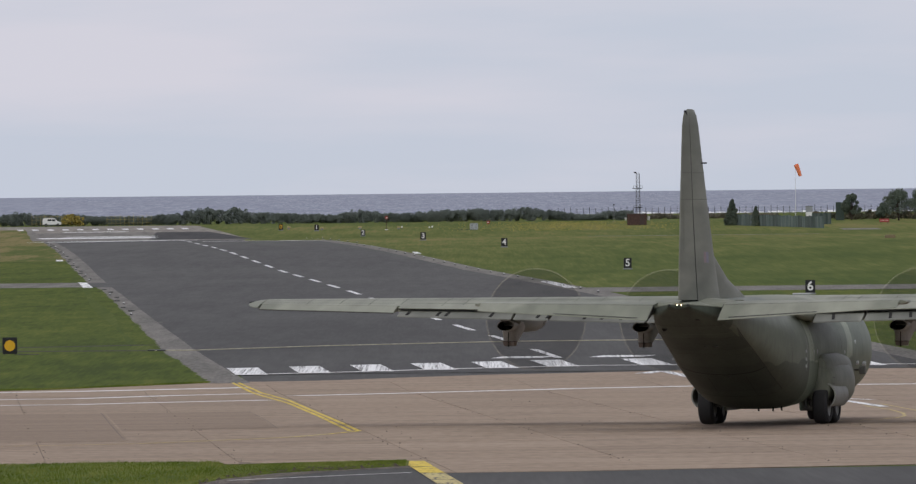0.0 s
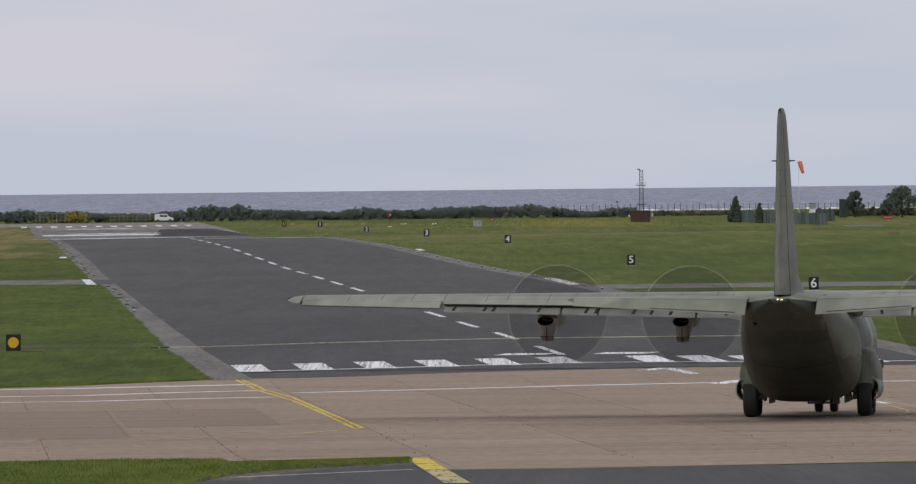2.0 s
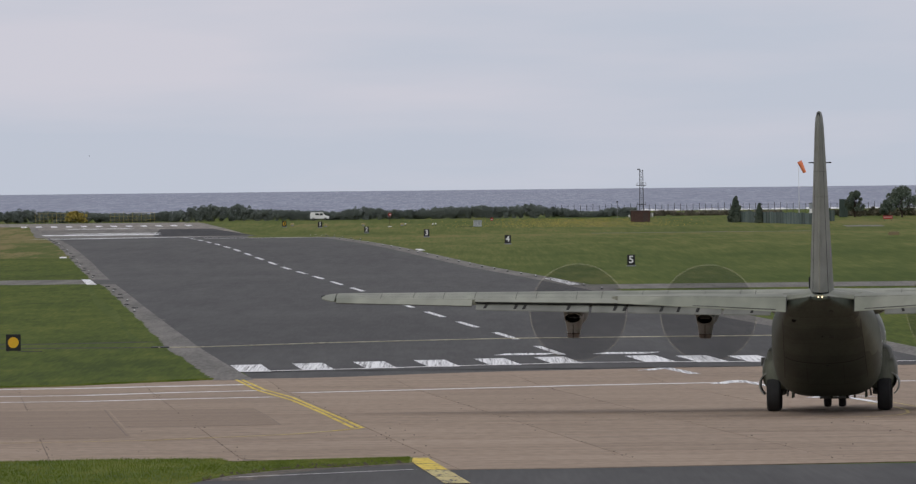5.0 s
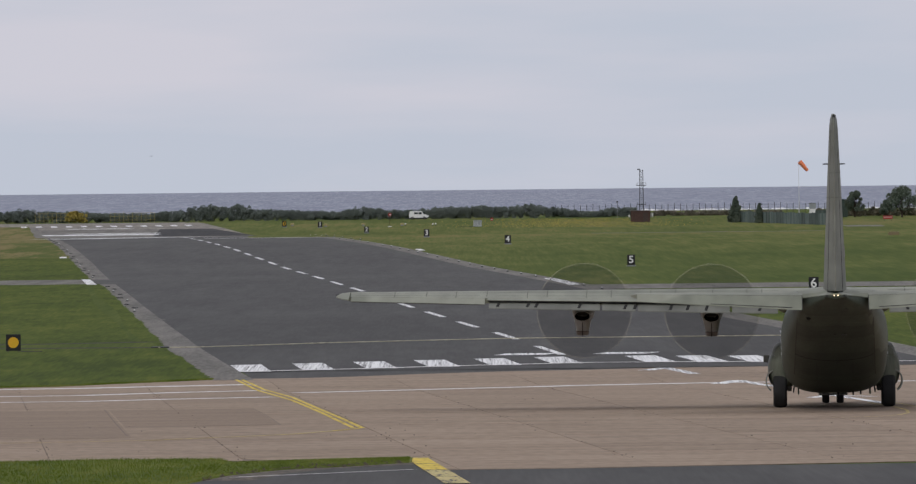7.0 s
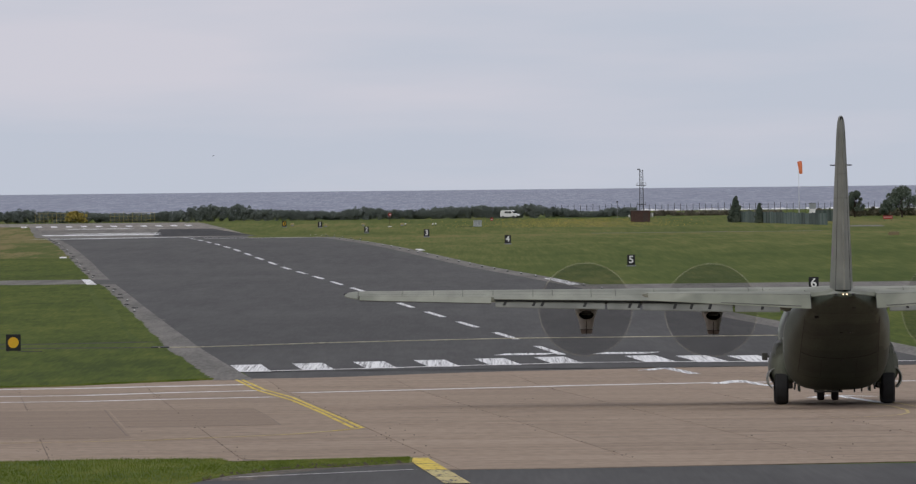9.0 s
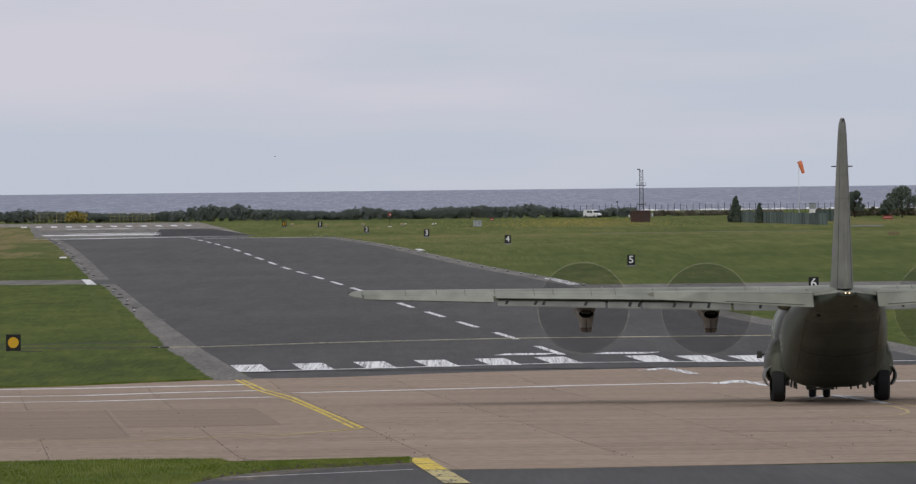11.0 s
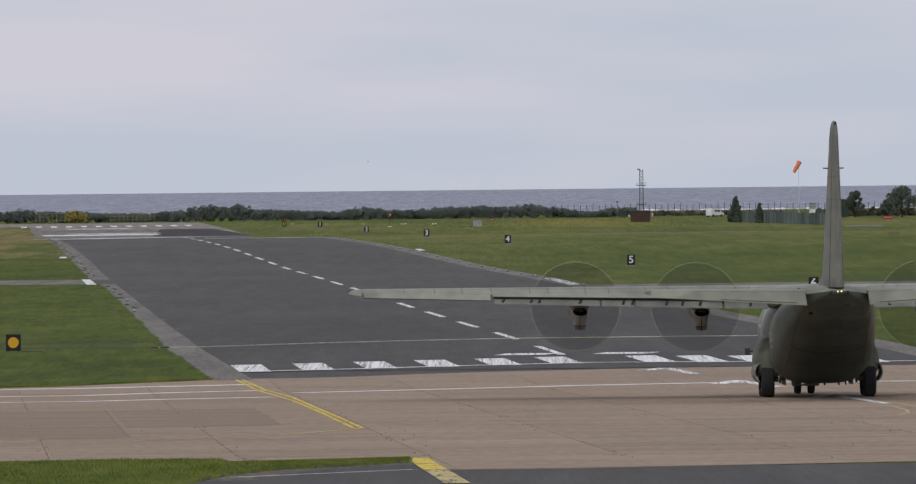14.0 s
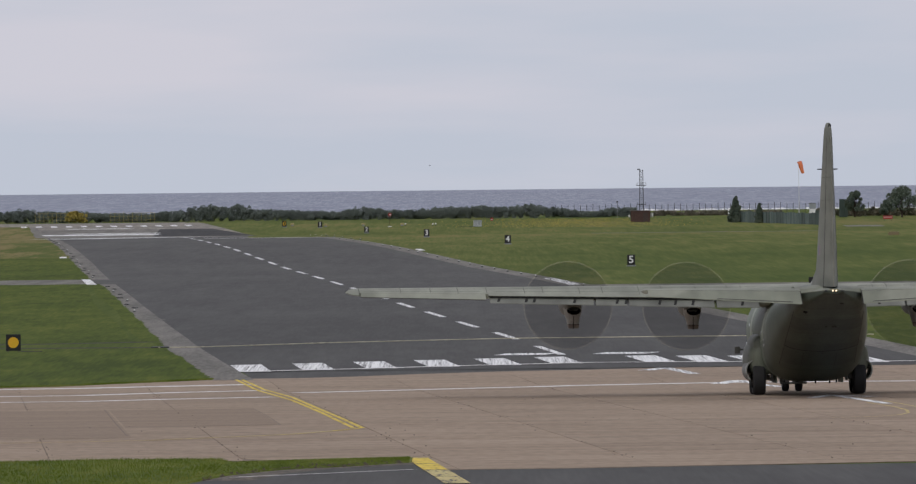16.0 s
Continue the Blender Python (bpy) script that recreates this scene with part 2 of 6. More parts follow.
def zoned_paint(name, light, dark, zones, wobble=0.5, front=None, port=None):
    """Disruptive camouflage: dark zones (y0, y1, z0, z1) with wandering borders on a light ground, streaked with grime.
    The flank left of x and aft of y in port is darkened too.
    """
    m, n, l, b = material(name, 0.5, 0.0, 0.3)
    tc = n.new("ShaderNodeTexCoord")
    split = n.new("ShaderNodeSeparateXYZ")
    l.new(tc.outputs["Object"], split.inputs[0])

    def calc(op, a, c):
        k = n.new("ShaderNodeMath")
        k.operation = op
        for slot, v in zip(k.inputs, (a, c)):
            if isinstance(v, (int, float)):
                slot.default_value = v
            else:
                l.new(v, slot)
        return k.outputs[0]

    def nz(sc, detail):
        mp = n.new("ShaderNodeMapping")
        mp.inputs["Scale"].default_value = sc
        t = n.new("ShaderNodeTexNoise")
        t.inputs["Scale"].default_value, t.inputs["Detail"].default_value = 1.0, detail
        l.new(tc.outputs["Object"], mp.inputs["Vector"])
        l.new(mp.outputs["Vector"], t.inputs["Vector"])
        return t.outputs["Fac"]

    total = None
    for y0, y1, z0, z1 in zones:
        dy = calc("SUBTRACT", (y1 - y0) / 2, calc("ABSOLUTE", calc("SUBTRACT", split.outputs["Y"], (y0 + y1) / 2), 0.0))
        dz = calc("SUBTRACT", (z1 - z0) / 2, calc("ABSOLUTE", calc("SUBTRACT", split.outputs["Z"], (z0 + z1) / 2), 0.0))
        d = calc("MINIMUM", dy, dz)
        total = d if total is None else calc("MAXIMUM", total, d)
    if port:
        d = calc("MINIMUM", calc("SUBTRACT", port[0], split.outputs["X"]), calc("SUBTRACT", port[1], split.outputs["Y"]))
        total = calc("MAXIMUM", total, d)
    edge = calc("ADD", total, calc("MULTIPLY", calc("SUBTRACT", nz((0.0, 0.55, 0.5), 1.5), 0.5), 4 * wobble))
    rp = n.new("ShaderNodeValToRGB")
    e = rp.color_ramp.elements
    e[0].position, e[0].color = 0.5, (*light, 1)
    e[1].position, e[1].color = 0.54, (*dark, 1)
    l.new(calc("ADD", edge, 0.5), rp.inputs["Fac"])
    coat = rp.outputs["Color"]
    if front:
        # base colour scaled up ahead of the door frame
        gain = n.new("ShaderNodeMapRange")
        gain.inputs["From Min"].default_value, gain.inputs["From Max"].default_value = front[0] - 0.04, front[0] + 0.04
        gain.inputs["To Min"].default_value, gain.inputs["To Max"].default_value = 1.0, front[1]
        l.new(split.outputs["Y"], gain.inputs["Value"])
        fr = n.new("ShaderNodeVectorMath")
        fr.operation = "SCALE"
        l.new(coat, fr.inputs[0])
        l.new(gain.outputs["Result"], fr.inputs["Scale"])
        coat = fr.outputs["Vector"]
    grime = n.new("ShaderNodeMapRange")
    grime.inputs["From Min"].default_value, grime.inputs["From Max"].default_value = 0.3, 0.7
    grime.inputs["To Min"].default_value, grime.inputs["To Max"].default_value = 0.62, 1.3
    mix2 = calc("ADD", calc("MULTIPLY", nz((1.3, 0.5, 1.0), 5), 0.6), calc("MULTIPLY", nz((9, 5, 1.5), 4), 0.4))
    l.new(mix2, grime.inputs["Value"])
    mx = n.new("ShaderNodeVectorMath")
    mx.operation = "SCALE"
    l.new(coat, mx.inputs[0])
    l.new(grime.outputs["Result"], mx.inputs["Scale"])
    l.new(mx.outputs["Vector"], b.inputs["Base Color"])
    return m


# last zone carries the ramp's underside shade on to the tail end
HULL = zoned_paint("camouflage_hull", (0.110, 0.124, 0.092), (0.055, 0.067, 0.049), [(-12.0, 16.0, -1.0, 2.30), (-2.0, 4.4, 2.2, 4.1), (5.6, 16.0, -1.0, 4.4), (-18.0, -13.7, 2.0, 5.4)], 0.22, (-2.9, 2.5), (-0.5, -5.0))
FAIRING = zoned_paint("camouflage_fairing", (0.148, 0.160, 0.122), (0.055, 0.066, 0.048), [(-7.0, -1.22, -1.0, 3.0)], 0.03)
# the upswept underside's shade is put into this darker ramp colour
RAMP = zoned_paint("shaded_ramp_paint", (0.057, 0.070, 0.054), (0.043, 0.054, 0.042), [(-12.6, -11.2, 2.0, 4.0), (-9.2, -6.6, 0.0, 3.0)], 0.5)
# hull paint again; the wing's and fin's brighter lit look is in the colour
UPPER = airframe_paint("lit_wing_camouflage", (0.250, 0.257, 0.20), (0.195, 0.205, 0.155), 0.5, 0.80, 1.14)
FIN = airframe_paint("lit_fin_camouflage", (0.185, 0.188, 0.15), (0.145, 0.150, 0.117), 0.5, 0.76, 1.14)
SEAM_GREY = plain("grey_seam", (0.05, 0.05, 0.045), 0.8)
SOFT_SEAM = plain("soft_panel_seam", (0.135, 0.138, 0.113), 0.8)
SEAM = plain("dark_seam", (0.02, 0.02, 0.018), 0.9)
TYRE = plain("tyre_rubber", (0.026, 0.026, 0.027), 0.85)
HUB = plain("wheel_hub_metal", (0.18, 0.18, 0.17), 0.5, 0.4)
STRUT = plain("grey_strut_metal", (0.12, 0.12, 0.11), 0.5, 0.3)
NACELLE = airframe_paint("nacelle_paint", (0.185, 0.182, 0.16), (0.15, 0.148, 0.13), 0.5, 0.75, 1.15)
# wing paint darkened: the shade on the lowered flaps is in the colour
FLAP = airframe_paint("shaded_flap_paint", (0.172, 0.176, 0.148), (0.145, 0.148, 0.125), 0.5, 0.72, 1.16)
SOOT = plain("sooty_exhaust", (0.012, 0.011, 0.010), 0.9)
PALE_METAL = plain("pale_weathered_metal", (0.34, 0.325, 0.30), 0.5, 0.0, vary=0.3)
# window glass with the sky's glint put in as a pale colour
PALE_GLASS = plain("sky_lit_glass", (0.60, 0.62, 0.63), 0.15, 0.0, 0.6)
SCORCHED = plain("scorched_metal", (0.20, 0.165, 0.14), 0.6, 0.3, vary=0.35)
GLASS_DARK = plain("dark_window_glass", (0.03, 0.035, 0.04), 0.1, 0.0, 0.6)
DOOR_GREY = plain("gear_door_grey", (0.26, 0.265, 0.24), 0.5)
BLACK = plain("black_paint", (0.015, 0.015, 0.017), 0.6)
WHITE = plain("white_paint", (0.75, 0.75, 0.74), 0.6, vary=0.06)
YELLOW = plain("yellow_panel", (0.64, 0.37, 0.02), 0.6, vary=0.06)
RED = plain("red_paint", (0.30, 0.035, 0.028), 0.6)
ORANGE = plain("orange_fabric", (1.0, 0.28, 0.14), 0.8, vary=0.08)
BROWN_BRICK = plain("brown_brick", (0.075, 0.045, 0.037), 0.9, vary=0.3)
GALV = plain("galvanised_steel", (0.22, 0.23, 0.24), 0.5, 0.4)
DARK_STEEL = plain("dark_steel", (0.06, 0.06, 0.062), 0.6, 0.3)
GREEN_FENCE = surface("grey_green_fence", [(0.38, (0.060, 0.086, 0.078)), (0.62, (0.125, 0.155, 0.142))],
                      [(1.0, (2.2, 2.2, 0.2), 2)], 0.8)


def vary_by_piece(m, lo, hi):
    """Each piece of this material takes its own shade."""
    n, l = m.node_tree.nodes, m.node_tree.links
    b = n["Principled BSDF"]
    source = b.inputs["Base Color"].links[0].from_socket
    info = n.new("ShaderNodeObjectInfo")
    rng = n.new("ShaderNodeMapRange")
    rng.inputs["To Min"].default_value, rng.inputs["To Max"].default_value = lo, hi
    mx = n.new("ShaderNodeVectorMath")
    mx.operation = "SCALE"
    l.new(info.outputs["Random"], rng.inputs["Value"])
    l.new(source, mx.inputs[0])
    l.new(rng.outputs["Result"], mx.inputs["Scale"])
    l.new(mx.outputs["Vector"], b.inputs["Base Color"])


vary_by_piece(GREEN_FENCE, 0.65, 1.35)
vary_by_piece(CONCRETE, 0.95, 1.04)
vary_by_piece(FLAP, 0.88, 1.12)


def lamp_material():
    m, n, l, b = material("tail_lamp_glow")
    b.inputs["Emission Color"].default_value = (1.0, 0.72, 0.42, 1)
    b.inputs["Emission Strength"].default_value = 2.2
    return m


LAMP = lamp_material()


def blur_material(name, rgb, cover):
    """Blades in fast rotation: mostly clear, a thin even veil of their colour."""
    m, n, l, b = material(name, 0.7)
    b.inputs["Base Color"].default_value = (*rgb, 1)
    tr = n.new("ShaderNodeBsdfTransparent")
    mx = n.new("ShaderNodeMixShader")
    mx.inputs["Fac"].default_value = cover
    l.new(tr.outputs["BSDF"], mx.inputs[1])
    l.new(b.outputs["BSDF"], mx.inputs[2])
    l.new(mx.outputs["Shader"], n["Material Output"].inputs["Surface"])
    return m


BLADE_BLUR = blur_material("blade_blur", (0.03, 0.029, 0.028), 0.30)
TIP_BLUR = blur_material("blade_tip_blur", (0.64, 0.59, 0.43), 0.18)


# ---------------------------------------------------------------- mesh helpers
def mesh_object(name, verts, faces, mat, parent=None, label="", smooth=False):
    me = bpy.data.meshes.new(name)
    me.from_pydata([tuple(v) for v in verts], [], faces)
    me.materials.append(mat)
    if smooth:
        me.polygons.foreach_set("use_smooth", [True] * len(me.polygons))
        me.set_sharp_from_angle(angle=radians(38))
    me.update()
    ob = new(name, me)
    if parent is not None:
        ob.parent = parent
    if label:
        tagged(ob, label)
    return ob


def part(name, bm, mat, parent, label="", smooth=False, bevel=0.0):
    if bevel:
        bmesh.ops.bevel(bm, geom=bm.edges[:], offset=bevel, segments=1, affect="EDGES")
    me = bpy.data.meshes.new(name)
    bm.normal_update()
    bm.to_mesh(me)
    bm.free()
    me.materials.append(mat)
    if smooth:
        me.polygons.foreach_set("use_smooth", [True] * len(me.polygons))
    ob = new(name, me)
    if parent is not None:
        ob.parent = parent
    if label:
        tagged(ob, label)
    return ob


def box(x0, x1, y0, y1, z0, z1, bm=None):
    bm = bm or bmesh.new()
    v = [bm.verts.new(p) for p in ((x0, y0, z0), (x1, y0, z0), (x1, y1, z0), (x0, y1, z0),
                                   (x0, y0, z1), (x1, y0, z1), (x1, y1, z1), (x0, y1, z1))]
    for f in ((0, 3, 2, 1), (4, 5, 6, 7), (0, 1, 5, 4), (1, 2, 6, 5), (2, 3, 7, 6), (3, 0, 4, 7)):
        bm.faces.new([v[i] for i in f])
    return bm


def rod(a, b, r0, r1=None, seg=8, bm=None):
    """A closed round bar from a to b."""
    bm = bm or bmesh.new()
    a, b = Vector(a), Vector(b)
    r1 = r0 if r1 is None else r1
    q = (b - a).to_track_quat("Z", "Y")
    rings = []
    for c, r in ((a, r0), (b, r1)):
        rings.append([bm.verts.new(c + q @ Vector((r * math.cos(k * math.tau / seg), r * math.sin(k * math.tau / seg), 0))) for k in range(seg)])
    for k in range(seg):
        bm.faces.new((rings[0][k], rings[0][(k + 1) % seg], rings[1][(k + 1) % seg], rings[1][k]))
    bm.faces.new(rings[0][::-1])
    bm.faces.new(rings[1])
    return bm


def skin(rings, close=True, caps=True):
    """Vertices and faces that join equal closed rings of points, in order."""
    n = len(rings[0])
    verts = [p for r in rings for p in r]
    faces = []
    for i in range(len(rings) - 1):
        for k in range(n if close else n - 1):
            a, b = i * n + k, i * n + (k + 1) % n
            faces.append((a, b, b + n, a + n))
    if caps:
        faces.append(tuple(range(n))[::-1])
        faces.append(tuple(range((len(rings) - 1) * n, len(rings) * n)))
    return verts, faces


def thing(name, label, category, group="", m=None):
    ob = tagged(new(name), label, category, group)
    ob.empty_display_size = 0.3
    if m is not None:
        ob.matrix_basis = m
    return ob


# ---------------------------------------------------------------- lie of the land
LAND = [(-600, 6.76), (150, 2.11), (525, -0.216), (600, -0.13), (670, -0.02), (720, -0.05), (820, -0.01), (920, 0.09),
        (1020, 0.11), (1120, 0.08), (1170, 0.17), (1270, 0.37), (1330, 0.48), (1420, 0.50), (1520, 0.38),
        (1600, 0.25), (1650, 0.10), (1720, -0.55), (1800, -1.25), (1880, -1.15), (1980, -0.6), (2100, -0.1),
        (2320, -0.1), (2600, -0.7), (2700, -2.2), (5200, -2.2)]
SEA_LEVEL = -0.75
LAND_Y, LAND_Z = [p[0] for p in LAND], [p[1] for p in LAND]


def land(y):
    return float(np.interp(y, LAND_Y, LAND_Z))


def rows_between(y0, y1, step=25.0):
    ys = {y0, y1} | {y for y in LAND_Y if y0 < y < y1}
    k = math.ceil(y0 / step)
    while k * step < y1:
        if k * step > y0:
            ys.add(k * step)
        k += 1
    return sorted(ys)


def strip(name, left, right, y0, y1, lift, mat, parent=None, label="", step=25.0):
    """A sheet on the ground between the lines x = left(y) and x = right(y)."""
    ys = rows_between(y0, y1, step)
    verts = [(fn(y), y, land(y) + lift) for y in ys for fn in (left, right)]
    faces = [(2 * i, 2 * i + 1, 2 * i + 3, 2 * i + 2) for i in range(len(ys) - 1)]
    return mesh_object(name, verts, faces, mat, parent, label)


def ribbon(name, points, width, lift, mat, parent=None, label=""):
    """A painted line of that width along points (x, y) on the ground."""
    fine = []
    for (ax, ay), (bx, by) in zip(points, points[1:]):
        cuts = [0.0]
        lo, hi = min(ay, by), max(ay, by)
        cuts += [(y - ay) / (by - ay) for y in LAND_Y if lo < y < hi]
        for c in sorted(cuts):
            fine.append((ax + (bx - ax) * c, ay + (by - ay) * c))
    fine.append(points[-1])
    verts, faces = [], []
    for i, (x, y) in enumerate(fine):
        px, py = fine[max(0, i - 1)]
        qx, qy = fine[min(len(fine) - 1, i + 1)]
        d = math.hypot(qx - px, qy - py) or 1
        nx, ny = -(qy - py) / d * width / 2, (qx - px) / d * width / 2
        verts += [(x + nx, y + ny, land(y + ny) + lift), (x - nx, y - ny, land(y - ny) + lift)]
        if i:
            faces.append((2 * i - 2, 2 * i, 2 * i + 1, 2 * i - 1))
    return mesh_object(name, verts, faces, mat, parent, label)


def quad(name, corners, lift, mat, parent=None, label=""):
    return mesh_object(name, [(x, y, land(y) + lift) for x, y in corners], [(0, 1, 2, 3)], mat, parent, label)


def centre(y):
    """The runway's centre line."""
    return 31.94 - 0.0436 * y


def verge(y):
    """Where the grass meets the shoulder on the runway's near-left side."""
    return centre(y) + float(np.interp(y, [548, 645, 756, 862, 968, 1025, 1242, 1583, 2060], [-19.9, -20.6, -20.25, -20.1, -20.0, -20.35, -20.2, -20.0, -19.8]))


# ---------------------------------------------------------------- ground, sea, runway
def build_ground():
    ys = rows_between(-600.0, 2700.0, 50.0)
    xs = [-1500, -600, -200, -90, -40, 0, 40, 90, 200, 600, 1500]
    verts = [(x, y, land(y)) for y in ys for x in xs]
    n = len(xs)
    faces = [(i * n + k, i * n + k + 1, (i + 1) * n + k + 1, (i + 1) * n + k) for i in range(len(ys) - 1) for k in range(n - 1)]
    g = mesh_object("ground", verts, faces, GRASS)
    tagged(g, "mown yellowish green airfield grass", "ground", kind="structure")
    s = mesh_object("sea", [(-2500, 2560, SEA_LEVEL), (2500, 2560, SEA_LEVEL), (2500, 4990, SEA_LEVEL), (-2500, 4990, SEA_LEVEL)],
                    [(0, 1, 2, 3)], SEA)
    tagged(s, "grey blue choppy sea out to the horizon", "sea", kind="structure")
    fray = random.Random(27)
    frayed = lambda y: verge(y) + 0.10 + 0.10 * math.sin(y / 7.3) * math.sin(y / 23.1) + fray.uniform(-0.13, 0.13)
    beside = lambda y: min(frayed(y), float(np.interp(y, [512, 535.5, 537, 542, 546.5, 549.5, 552], [-60, -21.6, -18.9, -16.3, -13.6, -11.94, 0])) + fray.uniform(-0.3, 0.0))
    for y0, y1 in ((513, 984), (1026, 1249)):
        infield = strip("grass_infield", lambda y: -400, beside, y0, y1, 0.038, LUSH, step=0.9)
        tagged(infield, "lush green mown grass beside the runway", "grass", kind="structure")
    uncut = strip("grass_margin", lambda y: verge(y) - 1.7 - 0.25 * math.sin(y / 41), lambda y: verge(y) - 1.05 - 0.2 * math.sin(y / 27), 664, 962, 0.042, GRASS)
    tagged(uncut, "paler uncut strip of grass along the runway shoulder", "grass", kind="structure")
    dry = strip("grass_verge", lambda y: -300, frayed, 1250, 2058, 0.038, STRAW, step=4.0)
    tagged(dry, "patchy straw-coloured dry grass", "grass", kind="structure")
    right_field = strip("grass_infield", lambda y: centre(y) + 19.9, lambda y: 400, 570, 906, 0.01, LUSH)
    tagged(right_field, "lush green mown grass beside the runway", "grass", kind="structure")
    return g


def build_runway():
    left = lambda y: centre(y) + float(np.interp(y, [550, 580, 645, 980, 1020, 1180, 1760], [-17.95, -18.2, -18.65, -18.7, -18.66, -18.25, -18.3]))
    right = lambda y: centre(y) + 17.7
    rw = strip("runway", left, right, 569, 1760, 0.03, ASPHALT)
    tagged(rw, "dark grey asphalt runway with white markings", "runway", kind="structure")
    sh = strip("runway_shoulder", verge, left, 548, 2050, 0.034, OLD_ASPHALT)
    tagged(sh, "pale worn asphalt shoulder along the runway edge", "shoulder", kind="structure")
    sh2 = strip("runway_shoulder", right, lambda y: centre(y) + 19.9, 569, 1760, 0.02, OLD_ASPHALT)
    tagged(sh2, "pale worn asphalt shoulder along the runway edge", "shoulder", kind="structure")
    far = strip("runway_end_pad", lambda y: centre(y) - float(np.interp(y, [1760, 1900, 2125], [20.0, 19.9, 20.8])), lambda y: centre(y) + 17.5 - (y - 1760) * 0.014, 1760, 2125, 0.03, PALE_PAVING)
    tagged(far, "pale brownish paved pad at the runway end", "runway", kind="structure")
    cross = strip("cross_track", lambda y: -130, lambda y: centre(y) + 10, 2058, 2140, 0.024, PALE_PAVING)
    tagged(cross, "pale pinkish paved track across the runway end", "track", kind="structure")
    # centre line: 30 m dashes, 20 m gaps
    for i in range(-1, 20):
        y = 670 + 50 * i
        ribbon("centre_line_dash", [(centre(y - 13.5), y - 13.5), (centre(y + 13.5), y + 13.5)], 0.43, 0.045, WHITE_PAINT, rw)
    # threshold stripes
    for j in range(6):
        for x, a in ((-17.35 + 3.26 * j, 568.0 + 2.65 * j), (3.8 + 2.6 * j, 582.5 - 1.6 * j)):
            if x > 16.5:
                continue
            quad("threshold_stripe", [(centre(a) + x - 0.8, a), (centre(a) + x + 0.8, a),
                                      (centre(a + 19) + x + 0.8, a + 19.6), (centre(a + 19) + x - 0.8, a + 18.6)], 0.045, WHITE_PAINT, rw)
    ribbon("threshold_line", [(-10.8, 568), (-9.5, 569.5), (-5.5, 572.5), (-2.5, 575.5), (0.4, 578.5), (3.4, 580.5), (6.4, 583.0), (9.7, 583.0), (26, 577)], 1.1, 0.05, FAINT_PAINT, rw)
    for x0, y0, x1, y1 in ((2.2, 609.2, 4.95, 608.8), (7.5, 609.5, 10.4, 609)):
        ribbon("designator_bar", [(x0, y0), (x1, y1)], 5.0, 0.045, WHITE_PAINT, rw)
    # far threshold
    for j in range(12):
        x = -20.6 + 2.7 * j
        quad("far_stripe", [(centre(2042) + x - 0.55, 2042), (centre(2042) + x + 0.55, 2042),
                            (centre(2066) + x + 0.55, 2066), (centre(2066) + x - 0.55, 2066)], 0.05, WHITE_PAINT, rw)
    # white heat-mirage streaks at and beyond the crest, put in as painted strips
    ribbon("crest_mirage", [(-56.2, 1597), (-48.5, 1620), (-39.0, 1643)], 9.0, 0.05, WHITE_PAINT, rw)
    for x0, x1, y, w in ((-69.4, -50.2, 1906, 16), (-66, -50.5, 1926, 8), (-68.8, -57.5, 2004, 8)):
        ribbon("mirage_bar", [(x0, y), (x1, y + 2)], w, 0.05, WHITE_PAINT, rw)
    strip("dark_patch", lambda y: -50.2 - (y - 1872) * 0.0153, lambda y: -33.0 - (y - 1872) * 0.085, 1872, 1990, 0.045, TAR, rw)
    # paler paving put in for the hazy strip between the bars
    strip("dark_patch", lambda y: centre(y) - 18.2, lambda y: -50.3 - (y - 1872) * 0.0145, 1872, 1990, 0.040, OLD_ASPHALT, rw)
    overgrown = strip("grass_overgrowth", lambda y: -0.0184 * y, lambda y: centre(y) + 19.9, 1578, 1700, 0.05, GRASS)
    tagged(overgrown, "rough grass creeping over the far runway paving", "grass", kind="structure")
    # pale shimmer along the crest, put in as a faint strip
    ribbon("crest_mirage", [(-35.0, 1576), (-26.0, 1577), (-18.4, 1574)], 5.0, 0.055, FAINT_PAINT, rw)
    # edge blocks
    quad("edge_block", [(-31.95, 979), (-31.05, 978), (-33.1, 1024), (-33.95, 1026)], 0.05, WHITE_PAINT, rw)
    for x0, x1, y0, y1 in ((-44.2, -43.4, 1246, 1262), (-5.0, -4.3, 1290, 1312)):
        quad("edge_block", [(x0 + 0.6, y0), (x1 + 0.6, y0), (x1, y1), (x0, y1)], 0.05, WHITE_PAINT, rw)
    ribbon("edge_block", [(9.6, 938), (7.9, 992)], 1.0, 0.05, WHITE_PAINT, rw)
    lip = strip("runway_lip", lambda y: centre(y) - 17.95, lambda y: centre(y) + 40, 545, 570, 0.006, ASPHALT)
    tagged(lip, "dark asphalt edge where the runway meets the apron", "runway", kind="structure")
    # crossing perimeter road
    road = strip("taxi_track", lambda y: -500, lambda y: verge(y) - 0.4, 984, 1026, 0.022, OLD_ASPHALT)
    tagged(road, "narrow grey paved track crossing the grass", "track", kind="structure")
    crossing = strip("taxi_track", lambda y: verge(y) - 0.4, left, 982, 1022, 0.038, ASPHALT)
    tagged(crossing, "dark asphalt where the track meets the runway", "track", kind="structure")
    road2 = strip("taxi_track", lambda y: centre(y) + 17.7, lambda y: 500, 907, 940, 0.022, OLD_ASPHALT)
